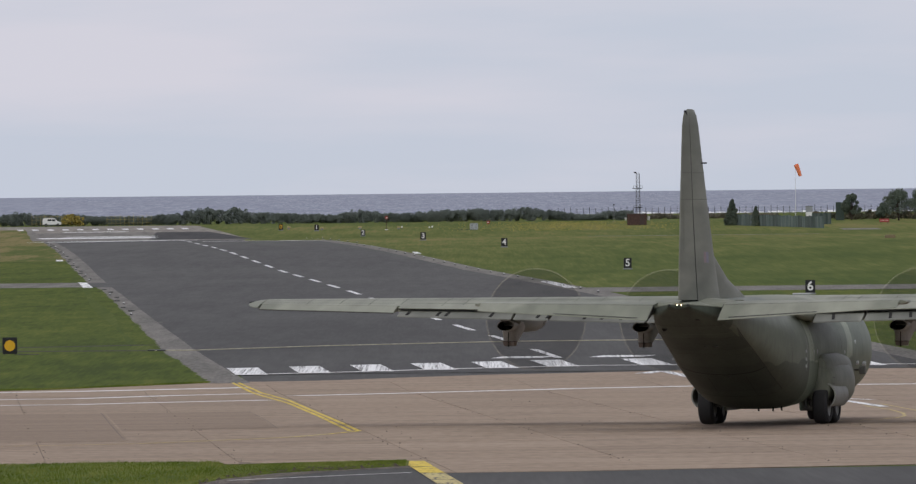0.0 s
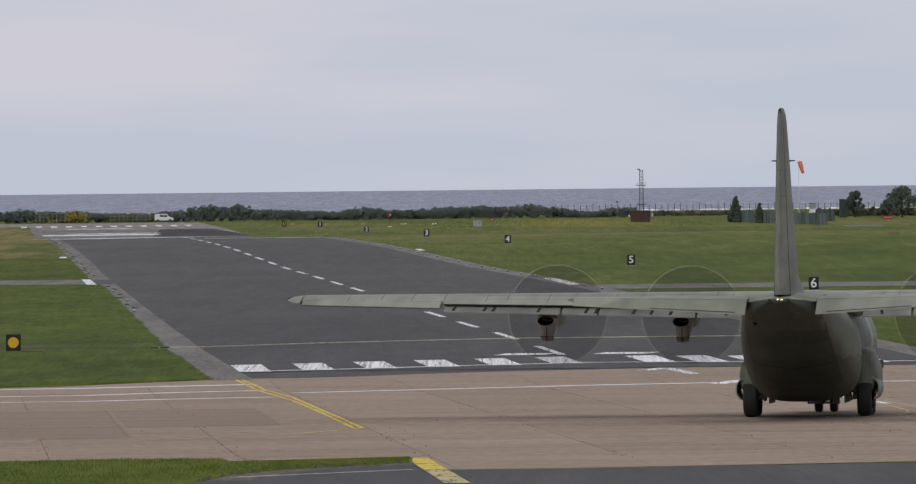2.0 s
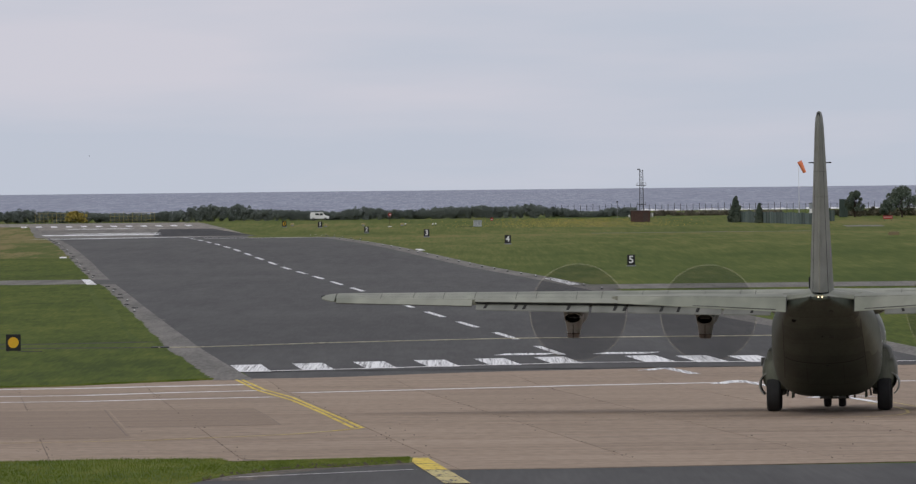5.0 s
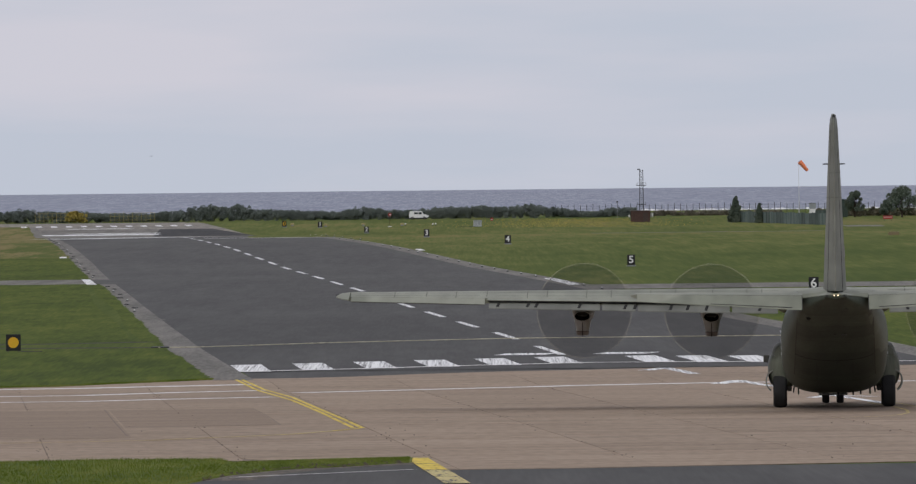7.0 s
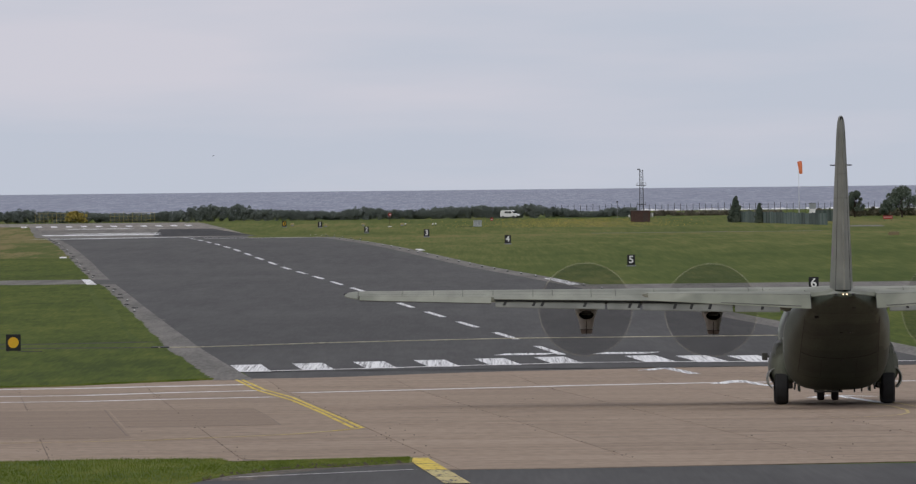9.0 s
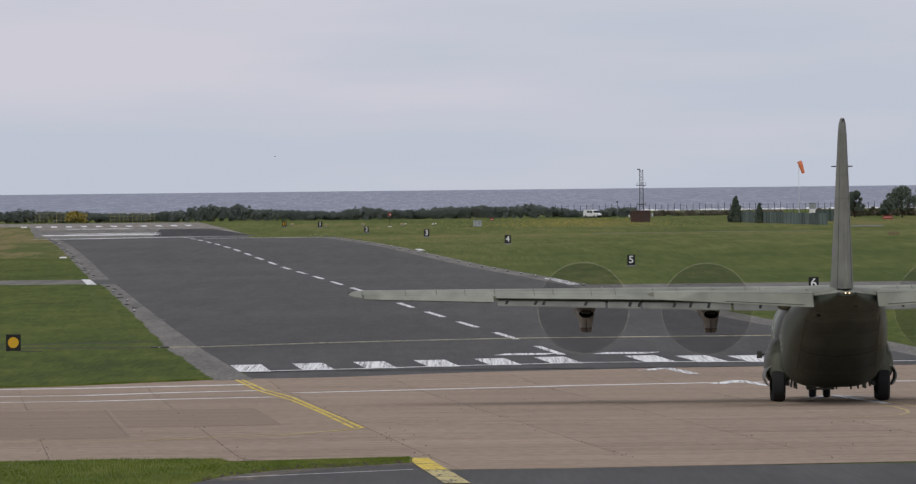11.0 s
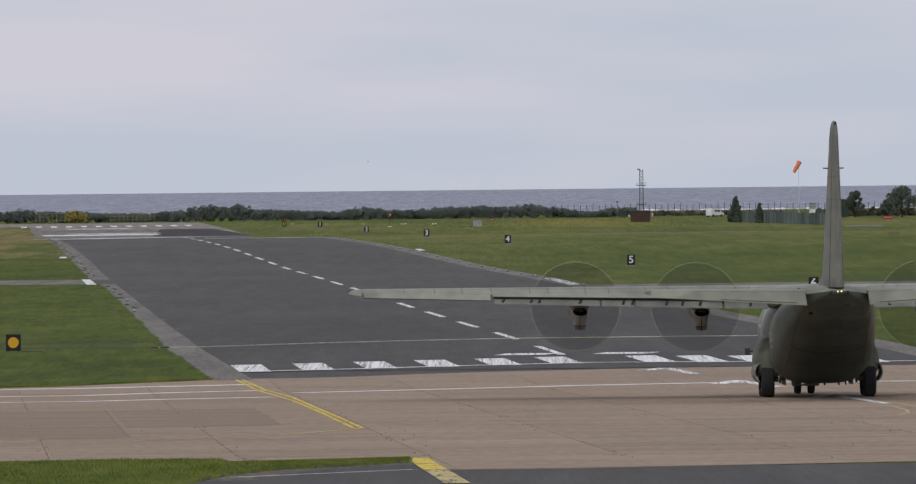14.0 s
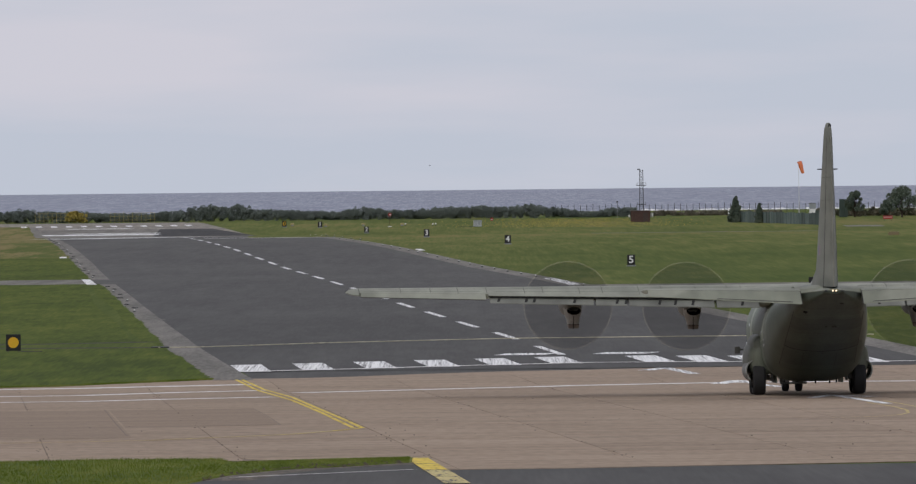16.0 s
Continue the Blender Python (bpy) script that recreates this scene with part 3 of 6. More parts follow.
    tagged(road2, "narrow grey paved track crossing the grass", "track", kind="structure")
    return rw


build_ground()
build_runway()


# ---------------------------------------------------------------- apron
LANE, LANE_X0 = 6.05, 3.05     # lane width; x of one joint at y = 0


def far_edge(x):
    """Where the apron meets grass or runway asphalt, as y of x."""
    return float(np.interp(x, [-60, -21.6, -18.9, -16.3, -13.6, -11.94, -10.2, -8.1, -5.3, -2.5, 1.84, 6.2, 10, 15, 60],
                           [512, 535.5, 537, 542, 546.5, 549.5, 551.5, 551.5, 553.5, 558, 563, 565, 568, 568.5, 568]))


def near_edge(x):
    return float(np.interp(x, [-60, -14.5, -1.4, -0.6, 3.7, 13.84, 60], [352, 357, 359, 341.2, 341.5, 346, 349]))


def build_apron():
    base = mesh_object("apron", [v for x in np.arange(-60, 60.1, 2.0) for v in
                                 ((x, near_edge(x), land(near_edge(x)) + 0.012), (x, 525.0 if far_edge(x) > 525 else far_edge(x) - 0.01,
                                  land(min(525.0, far_edge(x))) + 0.012), (x, far_edge(x), land(far_edge(x)) + 0.012))],
                       [q for i in range(60) for q in ((3 * i, 3 * i + 3, 3 * i + 4, 3 * i + 1), (3 * i + 1, 3 * i + 4, 3 * i + 5, 3 * i + 2))], JOINT)
    tagged(base, "pinkish grey concrete apron of long slabs", "apron", kind="structure")
    return base


def build_slabs(base):
    """Slabs lie in lanes along the runway; narrow joints stay open between them."""
    rng = random.Random(5)
    gap = 0.016
    for k in range(-10, 10):
        x_at = lambda y, k=k: LANE_X0 + LANE * k - 0.0445 * y
        y = 300.0 + rng.uniform(0, 20)
        while y < 575:
            y1 = y + 30.0
            lo = max(y, min(near_edge(x_at(y)), near_edge(x_at(y) + LANE)))
            hi = min(y1, max(far_edge(x_at(y1)), far_edge(x_at(y1) + LANE)))
            if hi - lo > 1.0:
                cuts = [lo] + [c for c in (525.0,) if lo + 1 < c < hi - 1] + [hi]
                dz = rng.uniform(-0.002, 0.002)
                border = lo > y or hi < y1
                n = 13 if border else 2
                verts, faces = [], []
                for i, c in enumerate(cuts):
                    a, b = x_at(c) + gap, x_at(c) + LANE - gap
                    row = []
                    for q in range(n):
                        x = a + (b - a) * q / (n - 1)
                        e = c
                        if i == 0:
                            e = min(max(y, near_edge(x)), cuts[1] - 0.2) + gap * 3
                        elif i == len(cuts) - 1:
                            e = max(min(y1, far_edge(x)), cuts[-2] + 0.2) - gap * 3
                        row.append((x, e, land(e) + 0.024 + dz))
                    verts += row + [(x, e, z - 0.02) for x, e, z in row]
                    if i:
                        o, w = 2 * n * (i - 1), 2 * n
                        faces += [(o + q, o + q + 1, o + w + q + 1, o + w + q) for q in range(n - 1)]
                        faces += [(o + n - 1, o + w - 1, o + 2 * w - 1, o + w + n - 1), (o, o + w, o + w + n, o + n)]
                o = 2 * n * (len(cuts) - 1)
                faces += [(q, q + n, q + n + 1, q + 1) for q in range(n - 1)] + [(o + q, o + q + 1, o + n + q + 1, o + n + q) for q in range(n - 1)]
                mesh_object("slab", verts, faces, CONCRETE, base)
            y = y1


def build_apron_paint(base):
    lift = 0.034
    for pts, w in (([(-30, 531.5), (-21.4, 531.5), (-17.4, 532.5), (-13.3, 535), (-9.9, 537)], 1.6), ([(-30, 511), (-20.6, 511), (-17, 511.5), (-12.9, 518.5), (-9.1, 522)], 1.5),
                   ([(-30, 492.5), (-19.9, 492.5), (-16.3, 492.8), (-13.1, 496.5), (-8.1, 500.5)], 1.4)):
        ribbon("white_line", pts, w, lift, FAINT_PAINT, base)
    ribbon("white_line", [(-7.25, 513), (-2.3, 518.5), (1.7, 523.2), (5.8, 527), (12.3, 530), (21.2, 529), (40, 528)], 1.5, lift, FAINT_PAINT, base)
    ribbon("yellow_line", [(-10.49, 549), (-9.09, 526.5), (-7.34, 499), (-5.92, 468), (-4.83, 445), (-3.60, 417.5)], 0.17, lift, YELLOW_PAINT, base)
    ribbon("yellow_line", [(-10.77, 549), (-8.98, 518), (-7.22, 490), (-5.55, 455), (-3.92, 417.5)], 0.17, lift, YELLOW_PAINT, base)
    ribbon("yellow_line", [(-3.55, 417.6), (-3.72, 415.6), (-3.95, 414.4), (-4.58, 411)], 0.2, lift + 0.002, YELLOW_PAINT, base)
    ribbon("yellow_line", [(-4.55, 411.2), (-5.97, 405), (-7.37, 402), (-10.9, 395.5), (-13.9, 393.6), (-20, 393)], 0.34, lift, FAINT_YELLOW, base)
    # runway heading arrows and lead-in curve
    for a0, a1, w in (((14.86, 480.5), (15.95, 488.4), 0.5), ((15.9, 488.5), (17.37, 462.0), 0.42), ((16.05, 486.5), (17.63, 482.0), 0.5),
                      ((11.98, 527.0), (13.1, 534.5), 0.8), ((13.1, 534.5), (14.5, 516.0), 0.5), ((9.17, 561.0), (10.3, 567.3), 0.8), ((10.25, 567.4), (11.4, 551.0), 0.6)):
        ribbon("white_arrow", [a0, a1], w, lift + 0.003, WHITE_PAINT, base)
    ribbon("yellow_line", [(13.5, 428), (15.2, 429.5), (16.2, 431.5), (16.8, 434), (17.25, 438), (17.46, 445), (17.3, 454), (16.66, 465.5)], 0.13, lift, FAINT_YELLOW, base)
    ribbon("yellow_line", [(17.5, 470), (17.72, 465), (18.16, 453.5), (18.5, 440)], 0.11, lift, FAINT_YELLOW, base)
    # darker repair patch
    quad("repair_patch", [(-12.4, 422.5), (-6.7, 425.5), (-8.5, 468), (-14.4, 467.2)], 0.029, PATCH, base)
    quad("repair_patch", [(-27, 398), (-11.6, 402), (-14.45, 467), (-27, 467.5)], 0.0295, PATCH, base)
    ribbon("crack", [(-14.6, 468), (-13.4, 440), (-11.8, 404)], 0.05, 0.032, JOINT, base)
    ribbon("crack", [(-8.5, 468), (-7.5, 446), (-6.7, 425.5)], 0.035, 0.032, JOINT, base)
    ribbon("crack", [(-11.3, 443.5), (-9.9, 444.5)], 0.35, 0.032, JOINT, base)
    # scuffs and old scrapes
    rng = random.Random(3)
    for _ in range(46):
        x, y = rng.uniform(-18, 20), rng.uniform(365, 540)
        ln = rng.uniform(0.3, 2.2)
        ribbon("scuff", [(x, y), (x + ln, y + rng.uniform(-0.2, 0.4))], rng.uniform(0.04, 0.2), 0.031, JOINT, base)


TURF = surface("dark_turf", [(0.42, (0.012, 0.015, 0.007)), (0.58, (0.045, 0.052, 0.016))], [(0.5, (2, 0.3, 1), 4), (0.5, (9, 1, 1), 3)], 0.95)


def build_near_side():
    pad = mesh_object("access_road", [(x, y, land(y) + 0.010) for x, top in ((-60, 342.4), (-9.6, 342.4), (-9.0, 358.2), (-1.4, 358.9), (0.6, 342.4), (13.7, 344.0), (60, 349.2))
                                      for y in (250, top)], [(2 * i, 2 * i + 2, 2 * i + 3, 2 * i + 1) for i in range(6)], ASPHALT)
    tagged(pad, "dark grey asphalt road in front of the apron", "road", kind="structure")
    ribbon("pale_line", [(-6.7, 333.5), (-1.4, 342.2)], 0.22, 0.02, FAINT_PAINT, pad)
    for i in range(4):
        a, b = 359.5 - 9.5 * i, 359.5 - 9.5 * (i + 1) + 0.5
        edges = [(c, -1.74 + (359.5 - c) * 0.0345, -1.03 + (359.5 - c) * 0.0351) for c in (a, b)]
        quad("yellow_block", [(edges[0][1], a), (edges[0][2], a), (edges[1][2], b), (edges[1][1], b)], 0.03, YELLOW_PAINT if i < 2 else PALE_YELLOW, pad)
    # rough grass island with a broken edge
    rng = random.Random(8)
    xs = np.linspace(-40, -1.5, 60)
    lo = lambda x: float(np.interp(x, [-40, -9, -7.8, -6.9, -5.4, -3.4, -1.6], [255, 300, 326, 336, 343.8, 347.8, 352.5]))
    hi = lambda x: float(np.interp(x, [-40, -14.5, -10.9, -7.6, -7.2, -4.2, -1.5], [356, 357.6, 359.5, 358.5, 355.6, 358.6, 360.5]))
    verts, faces = [], []
    for i, x in enumerate(xs):
        a, b = lo(x) + rng.uniform(-1.2, 1.2), hi(x) + rng.uniform(-0.3, 0.3)
        h = 0.05 if x > -7.4 else 0.10
        verts += [(x, a, land(a) + 0.016), (x, a + (b - a) * 0.3, land(a + (b - a) * 0.3) + h), (x, b - 0.8, land(b) + h), (x, b, land(b) + 0.016)]
        if i:
            o = 4 * i - 4
            faces += [(o + k, o + 4 + k, o + 5 + k, o + 1 + k) for k in range(3)]
    isl = mesh_object("grass_island", verts, faces, ROUGH_GRASS)
    tagged(isl, "rough green grass island at the apron edge", "grass", kind="structure")
    bv, bf = [], []
    for _ in range(34000):
        x = -1.6 - 14 * rng.random() ** 1.1
        a, b = lo(x), hi(x)
        if rng.random() < 0.3:
            y = rng.choice((a, b)) + rng.uniform(-0.5, 0.5)
        else:
            y = rng.uniform(max(a, 318), b)
        h = rng.uniform(0.03, 0.10) * (1.0 if x < -7.3 else 0.6)
        w, lean, az = rng.uniform(0.006, 0.013), rng.uniform(-0.06, 0.06), rng.uniform(0, 3.14)
        z = land(y) + ((0.09 if x < -7.4 else 0.04) if a + 1 < y < b - 0.7 else 0.01)
        o = len(bv)
        bv += [(x - w, y, z), (x + w, y, z), (x + lean, y + rng.uniform(-0.05, 0.05), z + h)]
        bf.append((o, o + 1, o + 2))
    gr = mesh_object("grass_blades", bv, bf, BLADE)
    tagged(gr, "uncut green grass blades along the paving edge", "grass", kind="stuff")
    # fringe of grass between infield and apron
    bv, bf = [], []
    for _ in range(9000):
        x = rng.uniform(-23, -11.9)
        y = far_edge(x) + abs(rng.gauss(0, 0.9))
        h, w, lean = rng.uniform(0.03, 0.11), rng.uniform(0.008, 0.018), rng.uniform(-0.06, 0.06)
        o = len(bv)
        z = land(y) + 0.01
        bv += [(x - w, y, z), (x + w, y, z), (x + lean, y, z + h)]
        bf.append((o, o + 1, o + 2))
    gr = mesh_object("grass_fringe", bv, bf, BLADE)
    tagged(gr, "uneven fringe of grass at the concrete edge", "grass", kind="stuff")

    for pts, w in (([(-60, 652), (-25.9, 643.6), (-21.3, 642.6), (-16.7, 641.6)], 4.0), ([(-60, 652), (-25.3, 656.5), (-21.5, 658), (-17.8, 661.3)], 3.6)):
        slot = ribbon("cable_slot", pts, w, 0.046, TURF)
        tagged(slot, "narrow dark trench line through the grass", "trench", kind="structure")
    bank = quad("grass_bank", [(-25.5, 645), (-16.9, 643), (-17.8, 660), (-25.0, 655)], 0.042, GRASS)
    tagged(bank, "paler grass between two trench lines", "grass", kind="structure")
    # bare earth and grit along the broken edge
    soil = ribbon("earth_edge", [(-7.6, 329), (-6.8, 338), (-5.4, 345.2), (-3.4, 349.0), (-1.7, 352.8)], 3.2, 0.019,
                  surface("dark_earth", [(0.42, (0.045, 0.038, 0.03)), (0.58, (0.16, 0.135, 0.105))], [(0.5, (3, 0.8, 1), 4), (0.5, (14, 3, 1), 3)], 0.95))
    tagged(soil, "dark broken earth along the grass edge", "earth", kind="structure")
    grit = bmesh.new()
    for _ in range(460):
        if rng.random() < 0.27:
            x = rng.uniform(-7.6, -1.8)
            y = float(np.interp(x, [-7.6, -6.8, -5.4, -3.4, -1.7], [329, 338, 345.2, 349.0, 352.8])) + rng.gauss(0, 1.0)
            s = rng.uniform(0.03, 0.10)
        elif rng.random() < 0.6:
            y = rng.uniform(350, 545)
            x, s = LANE_X0 + LANE * rng.randrange(0, 6) - 0.0445 * y + rng.gauss(0, 0.14), rng.uniform(0.015, 0.045)
        else:
            x, y, s = rng.uniform(-18, 19), rng.uniform(352, 500), rng.uniform(0.012, 0.04)
        z = land(y) + 0.022
        vs = [grit.verts.new((x + s * math.cos(q) * rng.uniform(0.7, 1.2), y + s * math.sin(q), z)) for q in (0, 1.3, 2.6, 3.9, 5.2)]
        top = grit.verts.new((x, y, z + s * rng.uniform(0.6, 1.1)))
        for i in range(5):
            grit.faces.new((vs[i], vs[(i + 1) % 5], top))
    ob = part("loose_grit", grit, plain("dark_clods", (0.075, 0.062, 0.048), 0.95, vary=0.4), None)
    tagged(ob, "loose dark clods and grit on the paving", "grit", kind="stuff")


def ragged_edge(name, label, spots, mat, seed):
    """Flat uneven tufts of turf that break a straight paving edge: spots are (x, y, lift)."""
    rng = random.Random(seed)
    verts, faces = [], []
    for x, y, lift in spots:
        rx, ry = rng.uniform(0.08, 0.30), rng.uniform(0.5, 2.5)
        o = len(verts)
        for k in range(7):
            a = math.tau * k / 7 + rng.uniform(-0.3, 0.3)
            px, py = x + rx * math.cos(a) * rng.uniform(0.6, 1.1), y + ry * math.sin(a) * rng.uniform(0.6, 1.1)
            verts.append((px, py, land(py) + lift + 0.0006 * (len(faces) % 9)))
        faces.append(tuple(range(o, o + 7)))
    tagged(mesh_object(name, verts, faces, mat), label, "grass", kind="stuff")


def build_edges():
    rng = random.Random(17)
    # cracks, weeds and dirt on the old shoulder
    dirt = [(verge(y) + rng.uniform(0.1, 1.7), y, 0.0365) for y in (560 + 420 * rng.random() for _ in range(60))]
    ragged_edge("shoulder_dirt", "dark dirt and low weeds on the worn shoulder", [d for d in dirt if rng.random() < 0.75], DIRT, 19)


DIRT = surface("shoulder_dirt", [(0.42, (0.085, 0.080, 0.066)), (0.58, (0.165, 0.155, 0.135))], [(0.5, (2, 0.3, 1), 4), (0.5, (9, 1, 1), 3)], 0.95)
APRON = build_apron()
build_edges()
build_apron_paint(APRON)
build_near_side()


# ---------------------------------------------------------------- aircraft (x right, y forward, z up; origin on the ground between the main wheels)
def section(y, top, bot, hw, n_top=2.0, n_bot=2.0, flat=0.5, count=48):
    """A rounded ring: half width hw, widest at the height share flat."""
    zc = bot + (top - bot) * flat
    ring = []
    for k in range(count):
        a = math.tau * k / count
        c, s = math.cos(a), math.sin(a)
        n = n_top if s > 0 else n_bot
        h = (top - zc) if s > 0 else (zc - bot)
        ring.append((hw * math.copysign(abs(c) ** (2 / n), c), y, zc + h * math.copysign(abs(s) ** (2 / n), s)))
    return ring


def aerofoil(c, th):
    return 5 * th * (0.2969 * math.sqrt(c) - 0.126 * c - 0.3516 * c * c + 0.2843 * c ** 3 - 0.1015 * c ** 4)


def lifting(stations, a, b, steps=12, tilt=0.0):
    """Rings of an aerofoil between the chord shares a and b. stations: (x, y_lead, y_trail, z, thickness)."""
    rings = []
    for x, yl, yt, z, th in stations:
        cs = [a + (b - a) * (0.5 - 0.5 * math.cos(math.pi * i / steps)) if a == 0 else a + (b - a) * i / steps for i in range(steps + 1)]
        drop = tilt * (yl - yt)
        up = [(x, yl + (yt - yl) * c, z + aerofoil(c, th) * 1.15 + 0.012 - (c - 0.3) * drop) for c in reversed(cs)]
        dn = [(x, yl + (yt - yl) * c, z - aerofoil(c, th) * 0.85 - 0.012 - (c - 0.3) * drop) for c in cs]
        rings.append(up + dn)
    return rings


TILT = 0.072       # wing incidence


def drooped(rings, degrees_down):
    """The rings of a control surface turned trailing edge down about their front."""
    out, t = [], radians(degrees_down)
    for ring in rings:
        hy = max(p[1] for p in ring)
        front = [p[2] for p in ring if p[1] > hy - 0.02]
        hz = max(front) - 0.03
        out.append([(p[0], hy + (p[1] - hy) * math.cos(t) + (p[2] - hz) * math.sin(t),
                     hz + (p[1] - hy) * math.sin(t) + (p[2] - hz) * math.cos(t)) for p in ring])
    return out


def wing_station(x):
    """Lead edge, trail edge, height and thickness of the wing at |x|."""
    s = abs(x)
    yl = float(np.interp(s, [0, 4.5, 20.0], [2.35, 2.35, 1.45]))
    yt = float(np.interp(s, [0, 4.5, 14.05, 20.0], [-2.75, -2.7, -1.86, -1.0]))
    z = 4.235 + 0.0165 * s
    th = float(np.interp(s, [0, 20], [0.80, 0.27]))
    return (x, yl, yt, z, th)


SHROUD, FLAP_DROP, FLAP_TURN = 0.90, 0.065, 11.0


def flap_rings(xs, steps):
    """Rings of the lowered flap at those stations: moved down and turned trailing edge down about its nose."""
    out, t = [], radians(FLAP_TURN)
    for ring in lifting([wing_station(x) for x in xs], 0.77, 1.0, steps, TILT):
        hy, hz = max(p[1] for p in ring), sum(p[2] for p in ring) / len(ring)
        out.append([(p[0], hy - 0.10 + (p[1] - hy) * math.cos(t) + (p[2] - hz) * math.sin(t),
                     hz - FLAP_DROP + (p[1] - hy) * math.sin(t) + (p[2] - hz) * math.cos(t)) for p in ring])
    return out


def wheel(name, parent, x, y, r, w, label):
    """A tyre with rounded shoulders and a dished hub, turning about its own x axis."""
    prof = [(-w * 0.5, r * 0.62), (-w * 0.5, r * 0.86), (-w * 0.36, r * 0.97), (0, r), (w * 0.36, r * 0.97), (w * 0.5, r * 0.86), (w * 0.5, r * 0.62)]
    n = 28
    rings = [[(px, pr * math.cos(math.tau * k / n), pr * math.sin(math.tau * k / n)) for k in range(n)] for px, pr in prof]
    v, f = skin(rings, caps=False)
    ty = mesh_object(name, v, f, TYRE, parent, label, True)
    ty.location = (x, y, r)
    rings = [[(px, pr * math.cos(math.tau * k / n), pr * math.sin(math.tau * k / n)) for k in range(n)]
             for px, pr in ((-w * 0.40, 0.01), (-w * 0.34, r * 0.3), (-w * 0.44, r * 0.63), (w * 0.44, r * 0.63), (w * 0.34, r * 0.3), (w * 0.40, 0.01))]
    v, f = skin(rings, caps=False)
    mesh_object("wheel_hub", v, f, HUB, ty, "grey metal wheel hub", True)
    return ty


FRAME_SCALE, LEG_RISE = 0.985, 0.106


def build_aircraft():
    air = thing("transport_aircraft", "grey-green camouflaged four-engined turboprop transport aircraft taxiing on concrete", "aircraft")
    # fuselage
    secs = [section(13.85, 1.95, 1.70, 0.12), section(13.5, 2.35, 1.30, 0.55), section(12.8, 2.85, 1.02, 1.05), section(11.9, 3.35, 0.86, 1.5),
            section(10.9, 4.15, 0.76, 1.82), section(9.8, 4.60, 0.68, 2.03), section(8.4, 4.70, 0.62, 2.12), section(6, 4.72, 0.60, 2.14),
            section(2, 4.72, 0.60, 2.14), section(-1.0, 4.72, 0.54, 2.14, 2, 3.4), section(-2.5, 4.72, 0.49, 2.14, 2, 3.4), section(-4.2, 4.72, 0.62, 2.14, 2, 3.2),
            section(-5.6, 4.72, 1.03, 2.14, 2.1, 3.3), section(-7.5, 4.72, 1.66, 2.08, 2.2, 3.4), section(-9.5, 4.71, 2.30, 1.92, 2.4, 3.5),
            section(-11.5, 4.62, 2.92, 1.72, 2.8, 4.0), section(-13.2, 4.46, 3.40, 1.52, 3.2, 5, 0.6), section(-14.3, 4.42, 3.72, 1.36, 4, 6, 0.8), section(-15.3, 4.46, 4.05, 0.95, 4, 7, 0.9),
            section(-16.1, 4.50, 4.33, 0.50, 4, 7, 0.9), section(-16.30, 4.51, 4.43, 0.42, 4, 7, 0.9)]
    v, f = skin(secs)
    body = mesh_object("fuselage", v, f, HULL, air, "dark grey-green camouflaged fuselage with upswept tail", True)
    # ramp and cargo door seams on the upswept underside
    def belly(x, y):
        ys = [4.2, 5.6, 7.5, 9.5, 11.5, 13.2, 14.3, 15.3, 16.1, 16.3]
        bot = np.interp(-y, ys, [0.62, 1.03, 1.66, 2.30, 2.92, 3.40, 3.72, 4.05, 4.33, 4.43])
        hw = np.interp(-y, ys, [2.14, 2.14, 2.08, 1.92, 1.72, 1.52, 1.36, 0.95, 0.50, 0.42])
        top = np.interp(-y, ys, [4.72, 4.72, 4.72, 4.71, 4.62, 4.46, 4.42, 4.46, 4.50, 4.51])
        n = np.interp(-y, ys, [3.2, 3.3, 3.4, 3.5, 4.0, 5, 6, 7, 7, 7])
        zc = bot + (top - bot) * np.interp(-y, ys, [0.5, 0.5, 0.5, 0.5, 0.5, 0.6, 0.8, 0.9, 0.9, 0.9])
        return (x, y, zc - (zc - bot) * (1 - min(1, abs(x) / hw) ** n) ** (1 / n) - 0.012)

    def seam(pts, w=0.045):
        verts, faces = [], []
        for i, (x, y) in enumerate(pts):
            px, py = pts[max(0, i - 1)]
            qx, qy = pts[min(len(pts) - 1, i + 1)]
            d = math.hypot(qx - px, qy - py)
            nx, ny = -(qy - py) / d * w / 2, (qx - px) / d * w / 2
            verts += [belly(x + nx, y + ny), belly(x - nx, y - ny)]
            if i:
                faces.append((2 * i - 2, 2 * i, 2 * i + 1, 2 * i - 1))
        mesh_object("door_seam", verts, faces, SEAM_GREY if w < 0.045 else SEAM, body)

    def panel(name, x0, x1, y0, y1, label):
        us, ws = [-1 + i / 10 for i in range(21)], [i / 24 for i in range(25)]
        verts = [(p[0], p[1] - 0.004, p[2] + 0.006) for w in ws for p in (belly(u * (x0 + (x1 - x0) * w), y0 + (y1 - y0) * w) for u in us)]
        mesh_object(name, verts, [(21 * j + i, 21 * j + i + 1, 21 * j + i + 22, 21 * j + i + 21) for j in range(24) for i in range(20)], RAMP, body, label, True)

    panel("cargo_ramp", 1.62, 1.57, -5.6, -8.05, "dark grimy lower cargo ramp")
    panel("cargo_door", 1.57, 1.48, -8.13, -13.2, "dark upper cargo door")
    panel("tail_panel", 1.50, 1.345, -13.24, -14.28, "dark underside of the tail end")
